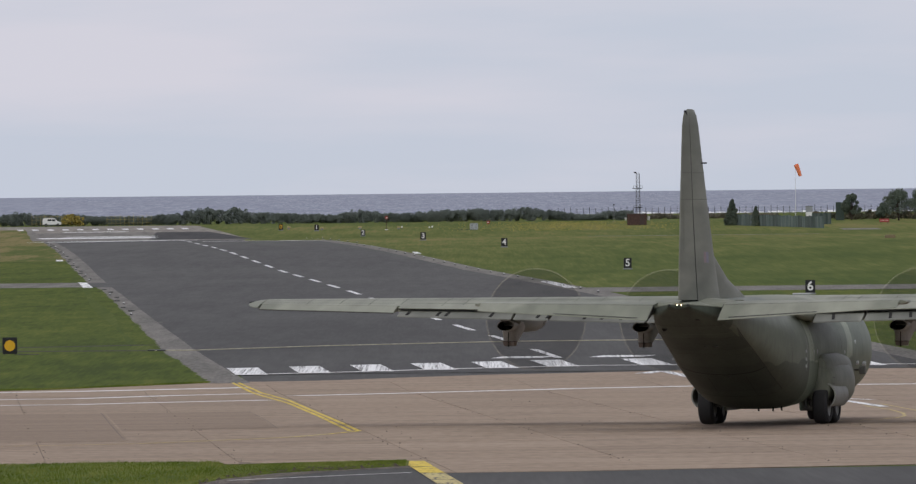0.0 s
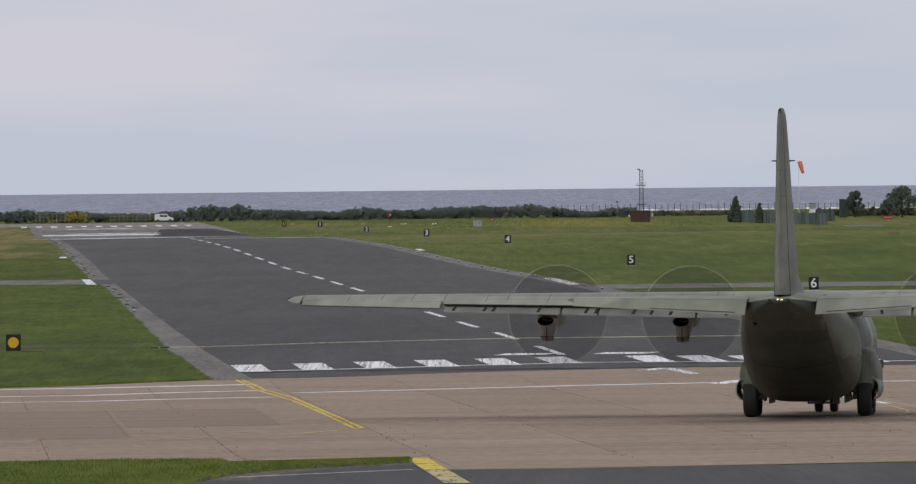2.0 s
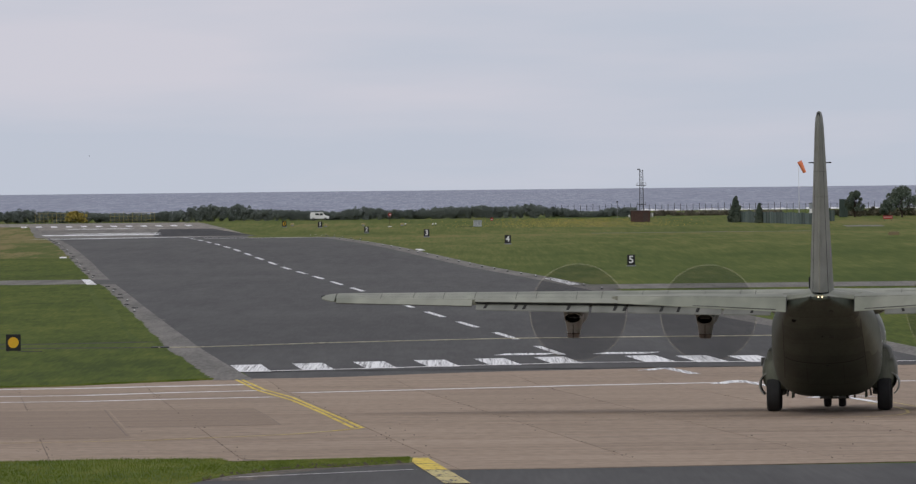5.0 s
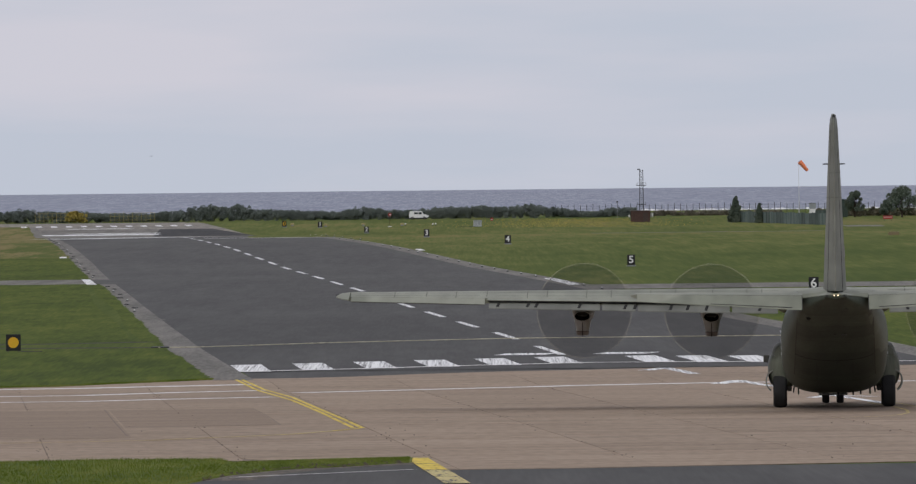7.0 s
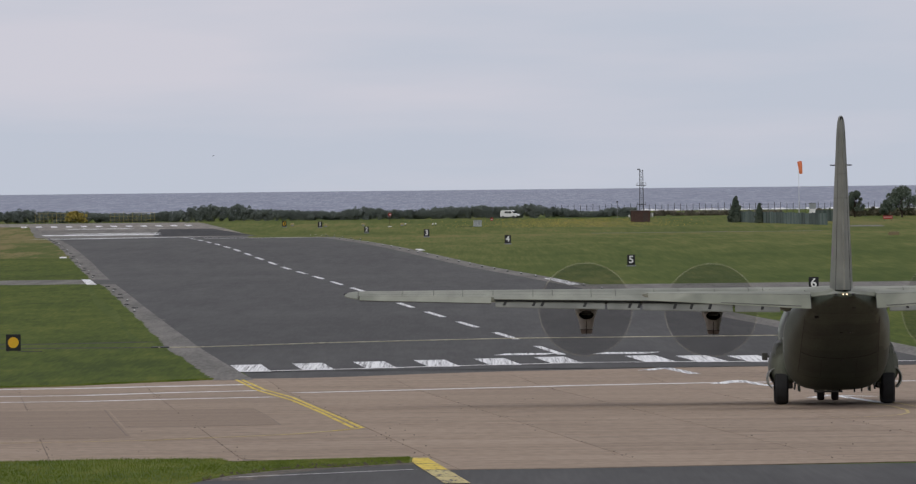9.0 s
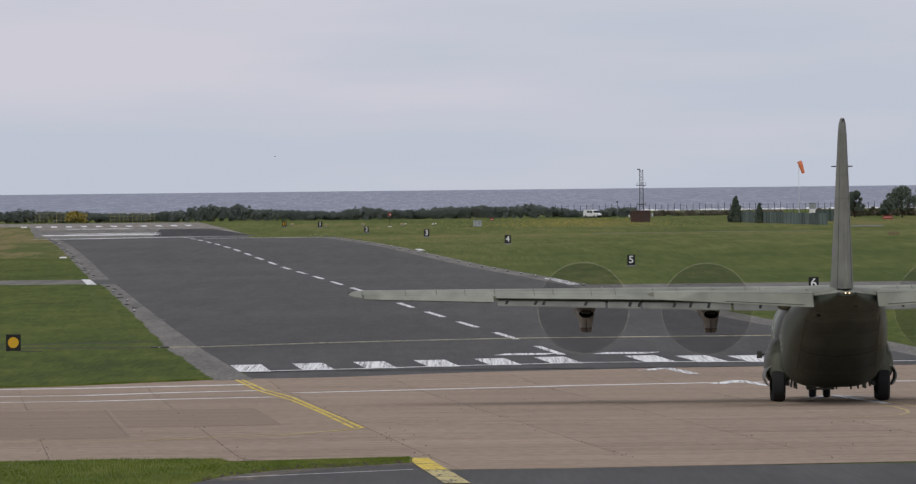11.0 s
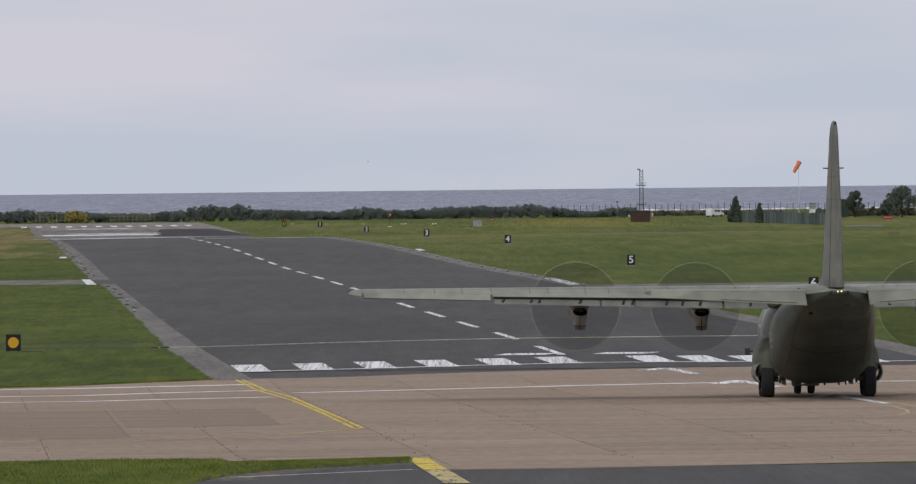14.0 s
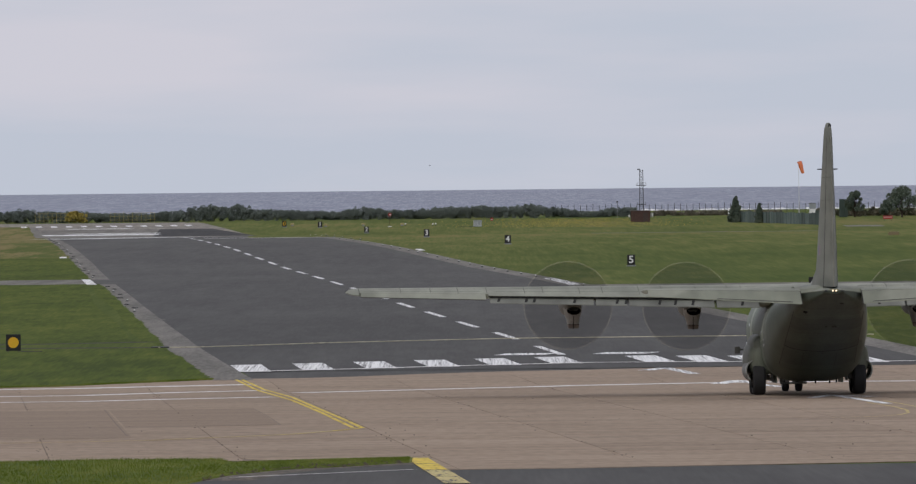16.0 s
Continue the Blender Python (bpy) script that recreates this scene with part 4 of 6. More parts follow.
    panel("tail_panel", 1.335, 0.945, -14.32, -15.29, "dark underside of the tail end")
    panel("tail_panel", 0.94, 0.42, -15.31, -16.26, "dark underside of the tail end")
    for sx in (-1, 1):
        seam([(sx * (1.63 - 0.007 * i), -5.6 - 0.35 * i) for i in range(8)], 0.02)
        seam([(sx * (1.585 - 0.009 * i), -8.15 - 0.55 * i) for i in range(10)], 0.022)
    seam([(-1.57 + 0.1 * i, -8.1 - 0.02 * abs(i - 15.7)) for i in range(32)], 0.05)
    seam([(-1.2 + 0.1 * i, -14.3) for i in range(25)], 0.02)
    seam([(-1.4 + 0.1 * i, -5.58) for i in range(29)], 0.04)
    for sx in (-1, 1):
        seam([(sx * 0.72, -5.7 - 0.32 * i) for i in range(8)], 0.014)
    # grimy streaks, rib lines and small fittings on the cargo door
    for x0, x1, y in ((-1.0, 1.15, -11.9), (-0.4, 1.15, -12.7), (-1.3, 1.3, -10.6)):
        seam([(x0 + (x1 - x0) * i / 12, y - 0.12 * math.sin(i * 0.5)) for i in range(13)], 0.016)
    for x, y, r in ((0.35, -11.55, 0.13), (0.0, -11.6, 0.06), (0.42, -15.0, 0.10), (0.1, -7.9, 0.05)):
        p = belly(x, y)
        part("door_fitting", rod((p[0], p[1], p[2] + 0.05), (p[0], p[1] - 0.012, p[2] - 0.02), r, r * 0.8, 10), SEAM_GREY, body)
    p = belly(-1.05, -13.9)
    part("vent", rod((p[0], p[1] + 0.1, p[2] + 0.05), (p[0], p[1] - 0.03, p[2] - 0.01), 0.10, 0.09, seg=14), SOOT, body)
    # cockpit glazing
    for x in (-1.15, -0.4, 0.4, 1.15):
        part("cockpit_window", box(x - 0.3, x + 0.3, 10.9 - abs(x) * 0.5, 11.2 - abs(x) * 0.5, 3.55, 4.0), GLASS_DARK, body)
    # side windows, doors and scuppers
    for sx in (-1, 1):
        for y, z in ((8.0, 2.05), (6.6, 2.1), (6.0, 2.9), (3.9, 2.54), (-1.4, 2.62), (-2.0, 2.62)):
            part("cabin_window", rod((sx * 2.0, y, z), (sx * 2.147, y, z), 0.085, 0.075, 12), PALE_GLASS, body)
        for z in (2.05, 2.3, 2.6):
            part("door_window", box(min(sx * 2.08, sx * 2.147), max(sx * 2.08, sx * 2.147), -3.6, -3.45, z, z + 0.12), PALE_GLASS, body)
    for sx in (-1, 1):
        fx, fy = (2.62, 4.95) if sx < 0 else (2.24, 6.2)
        part("intake_flap", box(*sorted((sx * fx, sx * (fx + 0.24))), fy, fy + 0.17, 1.66, 1.98), STRUT, air, "small dark open flap ahead of the wheel fairing", bevel=0.03)
        part("flap_arm", rod((sx * 2.0, fy + 0.35, 1.83), (sx * (fx + 0.03), fy + 0.13, 1.83), 0.04, seg=6), STRUT, air)
        # paratroop door: raised frame strip that follows the hull
        def side(z):
            return 2.14 * (1 - (abs(2.63 - z) / 2.1) ** (2.85 if z < 2.63 else 2.0)) ** (1 / (2.85 if z < 2.63 else 2.0)) + 0.012
        zs = [0.75 + 0.14 * k for k in range(19)]
        verts = [(sx * side(z), -3.30 + o - 0.32 * max(0.0, 2.2 - z), z) for z in zs for o in (-0.035, 0.035)]
        mesh_object("door_frame", verts, [(2 * k, 2 * k + 1, 2 * k + 3, 2 * k + 2) for k in range(len(zs) - 1)], DOOR_GREY, body, "pale worn door frame strip")
        for y0, y1, z0, z1 in ((-2.4, -2.385, 1.0, 3.3), (3.2, 3.215, 2.6, 4.2), (-6.2, -6.185, 2.0, 4.0), (7.4, 7.42, 1.2, 4.0)):
            zs = [z0 + (z1 - z0) * k / 12 for k in range(13)]
            verts = [(sx * side(z), y, z) for z in zs for y in (y0, y1)]
            mesh_object("panel_seam", verts, [(2 * k, 2 * k + 1, 2 * k + 3, 2 * k + 2) for k in range(12)], SEAM_GREY, body)
        # fillet behind the wing root
        rings = []
        for y, cx, cz, hw, hh in ((-1.2, 1.95, 4.02, 0.34, 0.30), (-2.6, 1.93, 4.04, 0.28, 0.25), (-3.3, 1.84, 4.06, 0.18, 0.16), (-4.0, 1.75, 4.08, 0.05, 0.05)):
            rings.append([(sx * (cx + hw * math.cos(math.tau * k / 16)), y, cz + hh * math.sin(math.tau * k / 16)) for k in range(16)])
        v, f = skin(rings)
        mesh_object("root_fillet", v, f, UPPER, air, "", True)
    # wing, in one centre box with flaps and ailerons behind it
    stations = [wing_station(x) for x in (-19.6, -17, -14.05, -10.2, -7.5, -4.5, -2, 0, 2, 4.5, 7.5, 10.2, 14.05, 17, 19.6)]
    v, f = skin(lifting(stations, 0.0, 0.795, 12, TILT))
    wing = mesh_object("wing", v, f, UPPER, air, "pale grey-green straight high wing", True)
    for sx in (-1, 1):
        tip = [wing_station(sx * 19.6), (sx * 19.95, 1.25, -0.75, 4.57, 0.2), (sx * 20.18, 0.7, -0.15, 4.585, 0.09)]
        tip[0] = (tip[0][0] + sx * 0.03, *tip[0][1:])
        v, f = skin(lifting(tip, 0.0, 1.0, 12, TILT))
        mesh_object("wing_tip", v, f, UPPER, wing, "", True)
        ail = [wing_station(sx * x) for x in (14.12, 17, 19.55)]
        rings = drooped(lifting(ail, 0.805, 1.0, 4, TILT), 7)
        v, f = skin(rings)
        # dark rod put in for the shade under the aileron's trailing edge
        part("trailing_shade", rod((rings[0][0][0], rings[0][0][1], rings[0][0][2] - 0.03), (rings[2][0][0], rings[2][0][1], rings[2][0][2] - 0.03), 0.018, seg=6), SEAM_GREY, wing)
        mesh_object("aileron", v, f, UPPER, wing, "pale aileron", True)
        # fixed shroud panel above the flaps, with a dark strip for the cove's shadow
        shroud, cove = [], []
        for x in (2.2, 4.5, 9.4, 14.0):
            w = wing_station(sx * x)
            top = [(w[1] + (w[2] - w[1]) * c, w[3] + aerofoil(c, w[4]) * 1.15 + 0.010 - (c - 0.3) * TILT * (w[1] - w[2])) for c in (0.785, 0.84, SHROUD)]
            shroud.append([(sx * x, y, z) for y, z in top] + [(sx * x, y, z - 0.025) for y, z in reversed(top)])
            y, z = top[2]
            cove.append([(sx * x, y - 0.004, z - 0.020), (sx * x, y - 0.004, z - 0.060), (sx * x, y + 0.10, z - 0.060), (sx * x, y + 0.10, z - 0.030)])
        v, f = skin(shroud)
        mesh_object("wing_shroud", v, f, UPPER, wing, "pale trailing edge panel of the wing", True)
        v, f = skin(cove)
        mesh_object("cove_shadow", v, f, SEAM, wing, "dark strip for the shadow before the flap")
        for x0, x1 in ((2.25, 4.1), (4.2, 7.9), (8.0, 9.35), (9.45, 13.95)):
            v, f = skin(flap_rings((sx * x0, sx * x1), 8))
            mesh_object("flap", v, f, FLAP, wing, "lowered grey wing flap with its shade in the colour", True)
        for x in (3.0, 5.16, 5.92, 6.6, 8.06, 8.45, 10.3, 12.05, 12.4, 13.6):
            a, b = flap_rings((sx * (x - 0.055), sx * (x + 0.055)), 8)
            verts = []
            for k in (1, 2, 3, 4):
                lean = -sx * 0.022 * (k - 1)
                verts += [(a[k][0] + lean, a[k][1], a[k][2] + 0.02), (b[k][0] + lean, b[k][1], b[k][2] + 0.02)]
            low = [(p[0], p[1], p[2] - 0.06) for p in verts]
            o = len(verts)
            faces = [(2 * i, 2 * i + 1, 2 * i + 3, 2 * i + 2) for i in range(3)] + [(0, o, o + 1, 1)]
            faces += [(2 * i + e, 2 * i + 2 + e, o + 2 * i + 2 + e, o + 2 * i + e) for i in range(3) for e in (0, 1)]
            mesh_object("flap_track", verts + low, faces, SEAM, wing)
        # wing top seams
        for x in (3.5, 6.4, 9.0, 11.6, 14.05, 16.5):
            s = wing_station(sx * x)
            ring = []
            for c in (0.3, 0.42, 0.54, 0.66, 0.73):
                ring.append((s[1] + (s[2] - s[1]) * c, s[3] + aerofoil(c, s[4]) * 1.15 + 0.018 - (c - 0.3) * TILT * (s[1] - s[2])))
            verts = [(sx * x + o, y, z) for y, z in ring for o in (-0.018, 0.018)]
            mesh_object("panel_seam", verts, [(2 * i, 2 * i + 1, 2 * i + 3, 2 * i + 2) for i in range(4)], SOFT_SEAM, wing)
        for x in (2.9, 4.9, 7.4, 10.0, 12.4, 15.3, 17.8):
            s = wing_station(sx * x)
            ring = [(s[1] + (s[2] - s[1]) * q, s[3] + aerofoil(q, s[4]) * 1.15 + 0.016 - (q - 0.3) * TILT * (s[1] - s[2])) for q in (0.25, 0.4, 0.55, 0.7, 0.79)]
            verts = [(sx * x + o, y, z) for y, z in ring for o in (-0.016, 0.016)]
            mesh_object("panel_seam", verts, [(2 * i, 2 * i + 1, 2 * i + 3, 2 * i + 2) for i in range(4)], SOFT_SEAM, wing)
        for q in (0.45, 0.66):
            verts = []
            for x in (2.2, 4.5, 8.0, 12.0, 16.0, 19.4):
                s = wing_station(sx * x)
                for d in (0.0, 0.012):
                    verts.append((sx * x, s[1] + (s[2] - s[1]) * (q + d), s[3] + aerofoil(q + d, s[4]) * 1.15 + 0.016 - (q + d - 0.3) * TILT * (s[1] - s[2])))
            mesh_object("spar_seam", verts, [(2 * i, 2 * i + 1, 2 * i + 3, 2 * i + 2) for i in range(5)], SOFT_SEAM, wing)
        # navigation lamp bulge at the tip
        part("tip_lamp", rod((sx * 20.1, 0.5, 4.63), (sx * 20.2, 0.1, 4.63), 0.05, 0.02), BLACK, wing)
    # wing root fairing on the roof
    v, f = skin([section(y, t, 4.2, h) for y, t, h in ((3.6, 4.4, 0.6), (2.6, 4.70, 1.75), (1, 4.76, 1.95), (-1.5, 4.76, 1.95), (-3.2, 4.73, 1.6), (-4.6, 4.6, 0.7))])
    mesh_object("wing_root_fairing", v, f, UPPER, air, "", True)
    # tailplane
    for sx in (-1, 1):
        def st(s):
            return (sx * s, float(np.interp(s, [1.3, 8.0], [-11.7, -13.0])), float(np.interp(s, [1.3, 8.0], [-15.75, -15.05])),
                    float(np.interp(s, [1.3, 8.0], [4.32, 4.54])), float(np.interp(s, [1.3, 8.0], [0.50, 0.18])))
        v, f = skin(lifting([st(1.30), st(4.5), st(7.85), (sx * 8.03, -13.4, -14.8, 4.545, 0.06)], 0.0, 0.70))
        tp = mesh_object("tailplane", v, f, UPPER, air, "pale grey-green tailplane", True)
        v, f = skin(drooped(lifting([st(1.32), st(4.5), st(7.8)], 0.708, 1.0, 5), 19))
        mesh_object("elevator", v, f, UPPER, tp, "", True)
        v, f = skin(drooped(lifting([st(1.295), st(1.316)], 0.708, 1.0, 5), 19))
        mesh_object("end_rib", v, f, SEAM_GREY, tp, "dark inner end of the elevator")
        # trim tab seam near the elevator's trailing edge
        rings = drooped(lifting([st(1.7), st(4.9)], 0.708, 1.0, 20), 19)
        verts = [(p[0], p[1], p[2] + 0.012) for r in rings for p in (r[1], r[2])]
        mesh_object("tab_seam", verts, [(0, 1, 3, 2)], SEAM_GREY, tp)
        hinge = lifting([st(1.32), st(4.5), st(7.8)], 0.695, 0.715, 2)
        v, f = skin([[(p[0], p[1], p[2] - 0.01) for p in r] for r in hinge])
        mesh_object("hinge_gap", v, f, SEAM_GREY, tp)
    # fin, rudder and dorsal fillet
    def fin_ring(z, yl, yt, th, a=0.0, b=1.0, steps=10):
        cs = [a + (b - a) * (0.5 - 0.5 * math.cos(math.pi * i / steps)) for i in range(steps + 1)]
        return [(aerofoil(c, th) + 0.012, yl + (yt - yl) * c, z) for c in reversed(cs)] + [(-aerofoil(c, th) - 0.012, yl + (yt - yl) * c, z) for c in cs]

    fin_at = [(4.45, -9.9, -16.3, 0.92), (6.0, -10.75, -16.15, 0.78), (8.0, -11.7, -15.9, 0.60), (10.0, -12.55, -15.55, 0.42),
              (11.0, -12.95, -15.38, 0.33), (11.4, -13.2, -15.15, 0.26), (11.6, -13.5, -14.7, 0.15), (11.64, -13.75, -14.35, 0.05)]

    def fin_chord(z):
        return tuple(float(np.interp(z, [q[0] for q in fin_at], [q[k] for q in fin_at])) for k in (1, 2, 3))

    v, f = skin([fin_ring(*s, 0.0, 0.69) for s in fin_at])
    fin = mesh_object("fin", v, f, FIN, air, "tall pale grey-green tail fin", True)
    v, f = skin([fin_ring(z + (0.22 if i == 0 else 0), *s, 0.697, 1.0, 5) for i, (z, *s) in enumerate(fin_at[:5])])
    mesh_object("rudder", v, f, FIN, fin, "", True)
    v, f = skin([fin_ring(z, yl, yt, th * 1.05, 0.689, 0.699, 1) for z, yl, yt, th in fin_at[:5]])
    mesh_object("rudder_seam", v, f, SEAM_GREY, fin)
    for z in (8.33, 9.3):
        yl, yt, th = fin_chord(z)
        v, f = skin([fin_ring(z + o, yl, yt, th * 1.02, 0.03, 1.0) for o in (0, 0.02)])
        mesh_object("fin_seam", v, f, SOFT_SEAM, fin)
    v, f = skin([fin_ring(*s, 0.70, 1.0, 5) for s in fin_at[4:]])
    mesh_object("fin_cap", v, f, FIN, fin, "", True)
    v, f = skin([fin_ring(4.5, -3.9, -13.2, 0.55), fin_ring(4.85, -5.3, -13.2, 0.5), fin_ring(5.4, -7.9, -13.2, 0.42), fin_ring(6.3, -10.4, -13.2, 0.3)])
    mesh_object("dorsal_fillet", v, f, FIN, fin, "", True)
    part("fin_top_light", rod((0, -14.8, 11.40), (0, -14.86, 11.58), 0.07, 0.05), BLACK, fin)
    for sx in (-1, 1):
        part("fin_aerial", rod((sx * 0.05, -13.2, 9.66), (sx * 0.44, -13.2, 9.67), 0.035, 0.02), BLACK, fin)
    for z in (5.6, 7.0, 8.9):
        part("rudder_hinge", box(-0.30 + z * 0.018, 0.30 - z * 0.018, -14.75 + z * 0.04, -14.3 + z * 0.04, z, z + 0.05), SEAM, fin)
    for sx in (-1, 1):
        # trim tab outline on the rudder
        for c, w in ((0.925, 0.006), (0.965, 0.003)):
            verts = []
            for z in (6.4, 7.0, 7.6, 8.3):
                yl, yt, th = fin_chord(z)
                verts += [(sx * (aerofoil(q, th) + 0.018), yl + (yt - yl) * q, z) for q in (c, c + w)]
            mesh_object("tab_seam", verts, [(2 * k, 2 * k + 1, 2 * k + 3, 2 * k + 2) for k in range(3)], SOFT_SEAM, fin)
    part("lead_edge_light", rod((0.0, -10.45, 5.62), (0.0, -10.38, 5.76), 0.05, 0.03), WHITE, fin)
    flash = plain("dull_pink_flash", (0.26, 0.19, 0.20)), plain("dull_blue_flash", (0.20, 0.19, 0.235))
    for sx in (-1, 1):
        for k, (y0, y1) in enumerate(((-13.5, -13.15), (-13.15, -12.8))):
            verts = []
            for z in (6.02, 6.42):
                yl, yt, th = fin_chord(z)
                verts += [(sx * (aerofoil((y - yl) / (yt - yl), th) + 0.020), y, z) for y in (y0, y1)]
            mesh_object("fin_flash", verts, [(0, 1, 3, 2)], flash[k], fin, "faded two-tone flash")
    # tail lamps and beaver tail
    for x in (-0.05, 0.10):
        part("tail_lamp", rod((x, -16.2, 4.50), (x, -16.36, 4.50), 0.026, seg=10), LAMP, air, "small lit warm white lamp")
    v, f = skin([section(-14.0, 4.70, 4.2, 0.45), section(-15.6, 4.62, 4.3, 0.36), section(-16.28, 4.56, 4.38, 0.34)])
    mesh_object("tail_cone", v, f, HULL, air, "", True)
    # roof of the tail end, sloping down from the fin to the elevator roots
    def deck(y, half, eaves, ridge):
        rim = [(half, eaves), (half * 0.75, eaves - 0.01), (half * 0.5, (eaves + ridge) / 2 - 0.02), (min(0.30, half * 0.4), ridge)]
        return ([(-half, y, eaves - 0.03), (half, y, eaves - 0.03)] + [(x, y, z) for x, z in rim] + [(-x, y, z) for x, z in reversed(rim)])
    v, f = skin([deck(-11.0, 1.5, 4.52, 4.70), deck(-12.0, 1.5, 4.66, 4.76), deck(-13.2, 1.48, 4.66, 4.74), deck(-13.8, 1.46, 4.58, 4.68), deck(-14.25, 1.42, 4.385, 4.62), deck(-15.3, 0.98, 4.46, 4.60), deck(-16.05, 0.53, 4.51, 4.585), deck(-16.29, 0.44, 4.53, 4.58)])
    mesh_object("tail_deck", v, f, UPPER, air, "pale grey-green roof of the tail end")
    for sx in (-1, 1):
        part("tail_socket", rod((sx * 0.34, -16.2, 4.49), (sx * 0.34, -16.33, 4.49), 0.045, seg=10), BLACK, air)
    # engines
    props = []
    for x in (-10.2, -4.95, 4.95, 10.2):
        eng = tagged(new("engine"), "")
        eng.parent = air
        eng.location = (x, 0, wing_station(x)[3] - 4.235)
        eng.empty_display_size = 0.2
        v, f = skin([section(5.05, 4.30, 3.40, 0.38), section(4.7, 4.45, 3.24, 0.46, 2, 2.4), section(3.2, 4.50, 3.22, 0.48, 2, 2.4), section(1.8, 4.45, 3.26, 0.44, 2, 2.4),
                     section(0.9, 4.4, 3.34, 0.40, 2, 2.4), section(0.2, 4.3, 3.75, 0.34)])
        nac = mesh_object("nacelle", v, f, NACELLE, eng, "grey-green engine nacelle", True)
        # exhaust: pipe with a dark mouth, sooty lip, lower body that narrows to the cooler flap
        n = 20
        rings = [[(r * math.cos(math.tau * k / n), y + 0.12 * math.sin(math.tau * k / n), 3.50 + r * 0.62 * math.sin(math.tau * k / n)) for k in range(n)]
                 for y, r in ((0.9, 0.34), (0.05, 0.335), (0.05, 0.30), (0.6, 0.27), (0.6, 0.005))]
        v, f = skin(rings[:3], caps=False)
        mesh_object("exhaust_pipe", v, f, PALE_METAL, eng, "pale weathered exhaust pipe", True)
        v, f = skin(rings[2:], caps=False)
        mesh_object("exhaust_mouth", v, f, SOOT, eng, "sooty dark exhaust mouth", True)
        # lower fairing: a tapering rounded chute below the pipe that ends in the cooler flap
        prof = [(3.95, 0.42, 0.85), (3.60, 0.40, 0.90), (3.34, 0.35, 0.85), (3.08, 0.29, 0.62), (2.90, 0.26, 0.40)]
        v, f = skin([[(w * math.copysign(abs(math.cos(math.tau * k / n)) ** 0.7, math.cos(math.tau * k / n)),
                       0.60 + d + d * math.copysign(abs(math.sin(math.tau * k / n)) ** 0.7, math.sin(math.tau * k / n)) - (3.95 - z) * 0.08, z) for k in range(n)] for z, w, d in prof])
        mesh_object("exhaust_fairing", v, f, PALE_METAL, eng, "weathered pale exhaust fairing", True)
        v, f = skin([[(w * c, 0.84 - e * 0.30, z) for c, e in ((-1, 0), (-0.86, 0.8), (0.86, 0.8), (1, 0), (0.86, -0.8), (-0.86, -0.8))] for z, w in ((2.895, 0.265), (2.72, 0.225))])
        mesh_object("cooler_flap", v, f, SCORCHED, eng, "scorched brown cooler flap")
        part("cooler_rib", box(-0.012, 0.012, 0.50, 0.60, 2.68, 3.25), SOOT, eng)
        part("cooler_rib", box(-0.25, 0.25, 0.55, 0.64, 2.885, 2.905), SOOT, eng)
        # propeller: hub and the blur of its turning blades
        prop = tagged(new("propeller"), "")
        prop.parent = air
        props.append(prop)
        prop.location = (x, 5.3, 3.70 + wing_station(x)[3] - 4.235)
        rings = [[(r * math.cos(math.tau * k / n), y, r * math.sin(math.tau * k / n)) for k in range(n)]
                 for y, r in ((-0.3, 0.40), (0.1, 0.40), (0.4, 0.30), (0.6, 0.14), (0.68, 0.02))]
        v, f = skin(rings)
        mesh_object("spinner", v, f, STRUT, prop, "grey propeller spinner", True)
        for name, r0, r1, mat, lab in (("blade_sweep", 0.40, 1.91, BLADE_BLUR, "dark haze of turning blades"), ("tip_sweep", 1.91, 1.97, TIP_BLUR, "pale ring of the blade tips")):
            m = 72
            verts = [(r * math.cos(math.tau * k / m), 0.0, r * math.sin(math.tau * k / m)) for r in (r0, r1) for k in range(m)]
            faces = [(k, (k + 1) % m, m + (k + 1) % m, m + k) for k in range(m)]
            ob = mesh_object(name, verts, faces, mat, prop, lab)
    # main gear fairings, doors and struts
    for sx in (-1, 1):
        rings = []
        for y, out, top, bot in ((5.2, 2.1, 1.6, 1.1), (4.3, 2.40, 2.0, 0.73), (3.0, 2.60, 2.22, 0.60), (1.5, 2.64, 2.25, 0.62), (0.0, 2.62, 2.22, 0.70),
                                 (-0.9, 2.58, 2.16, 0.74), (-1.10, 2.50, 2.08, 0.80), (-1.20, 2.36, 1.96, 0.92), (-1.25, 1.95, 1.75, 1.15)):
            mid = (out + 1.5) / 2
            hw = (out - 1.5) / 2 + 0.05
            ring = section(y, top, bot, hw, 2.5, 2.6, count=32)
            rings.append([(sx * (mid + p[0]), p[1], p[2]) for p in ring])
        v, f = skin(rings)
        mesh_object("wheel_fairing", v, f, FAIRING, air, "bulged main wheel fairing", True)
        # air conditioning bulge on top of the front fairing
        rings = []
        for y, out, top in ((4.6, 2.3, 2.0), (3.9, 2.36, 2.42), (2.2, 2.46, 2.54), (0.2, 2.46, 2.53), (-0.85, 2.43, 2.50), (-1.08, 2.38, 2.42), (-1.15, 2.2, 2.25)):
            ring = section(y, top, 1.3, (out - 1.6) / 2 + 0.05, 2.6, 3, count=32)
            rings.append([(sx * ((out + 1.6) / 2 + p[0]), p[1], p[2]) for p in ring])
        v, f = skin(rings)
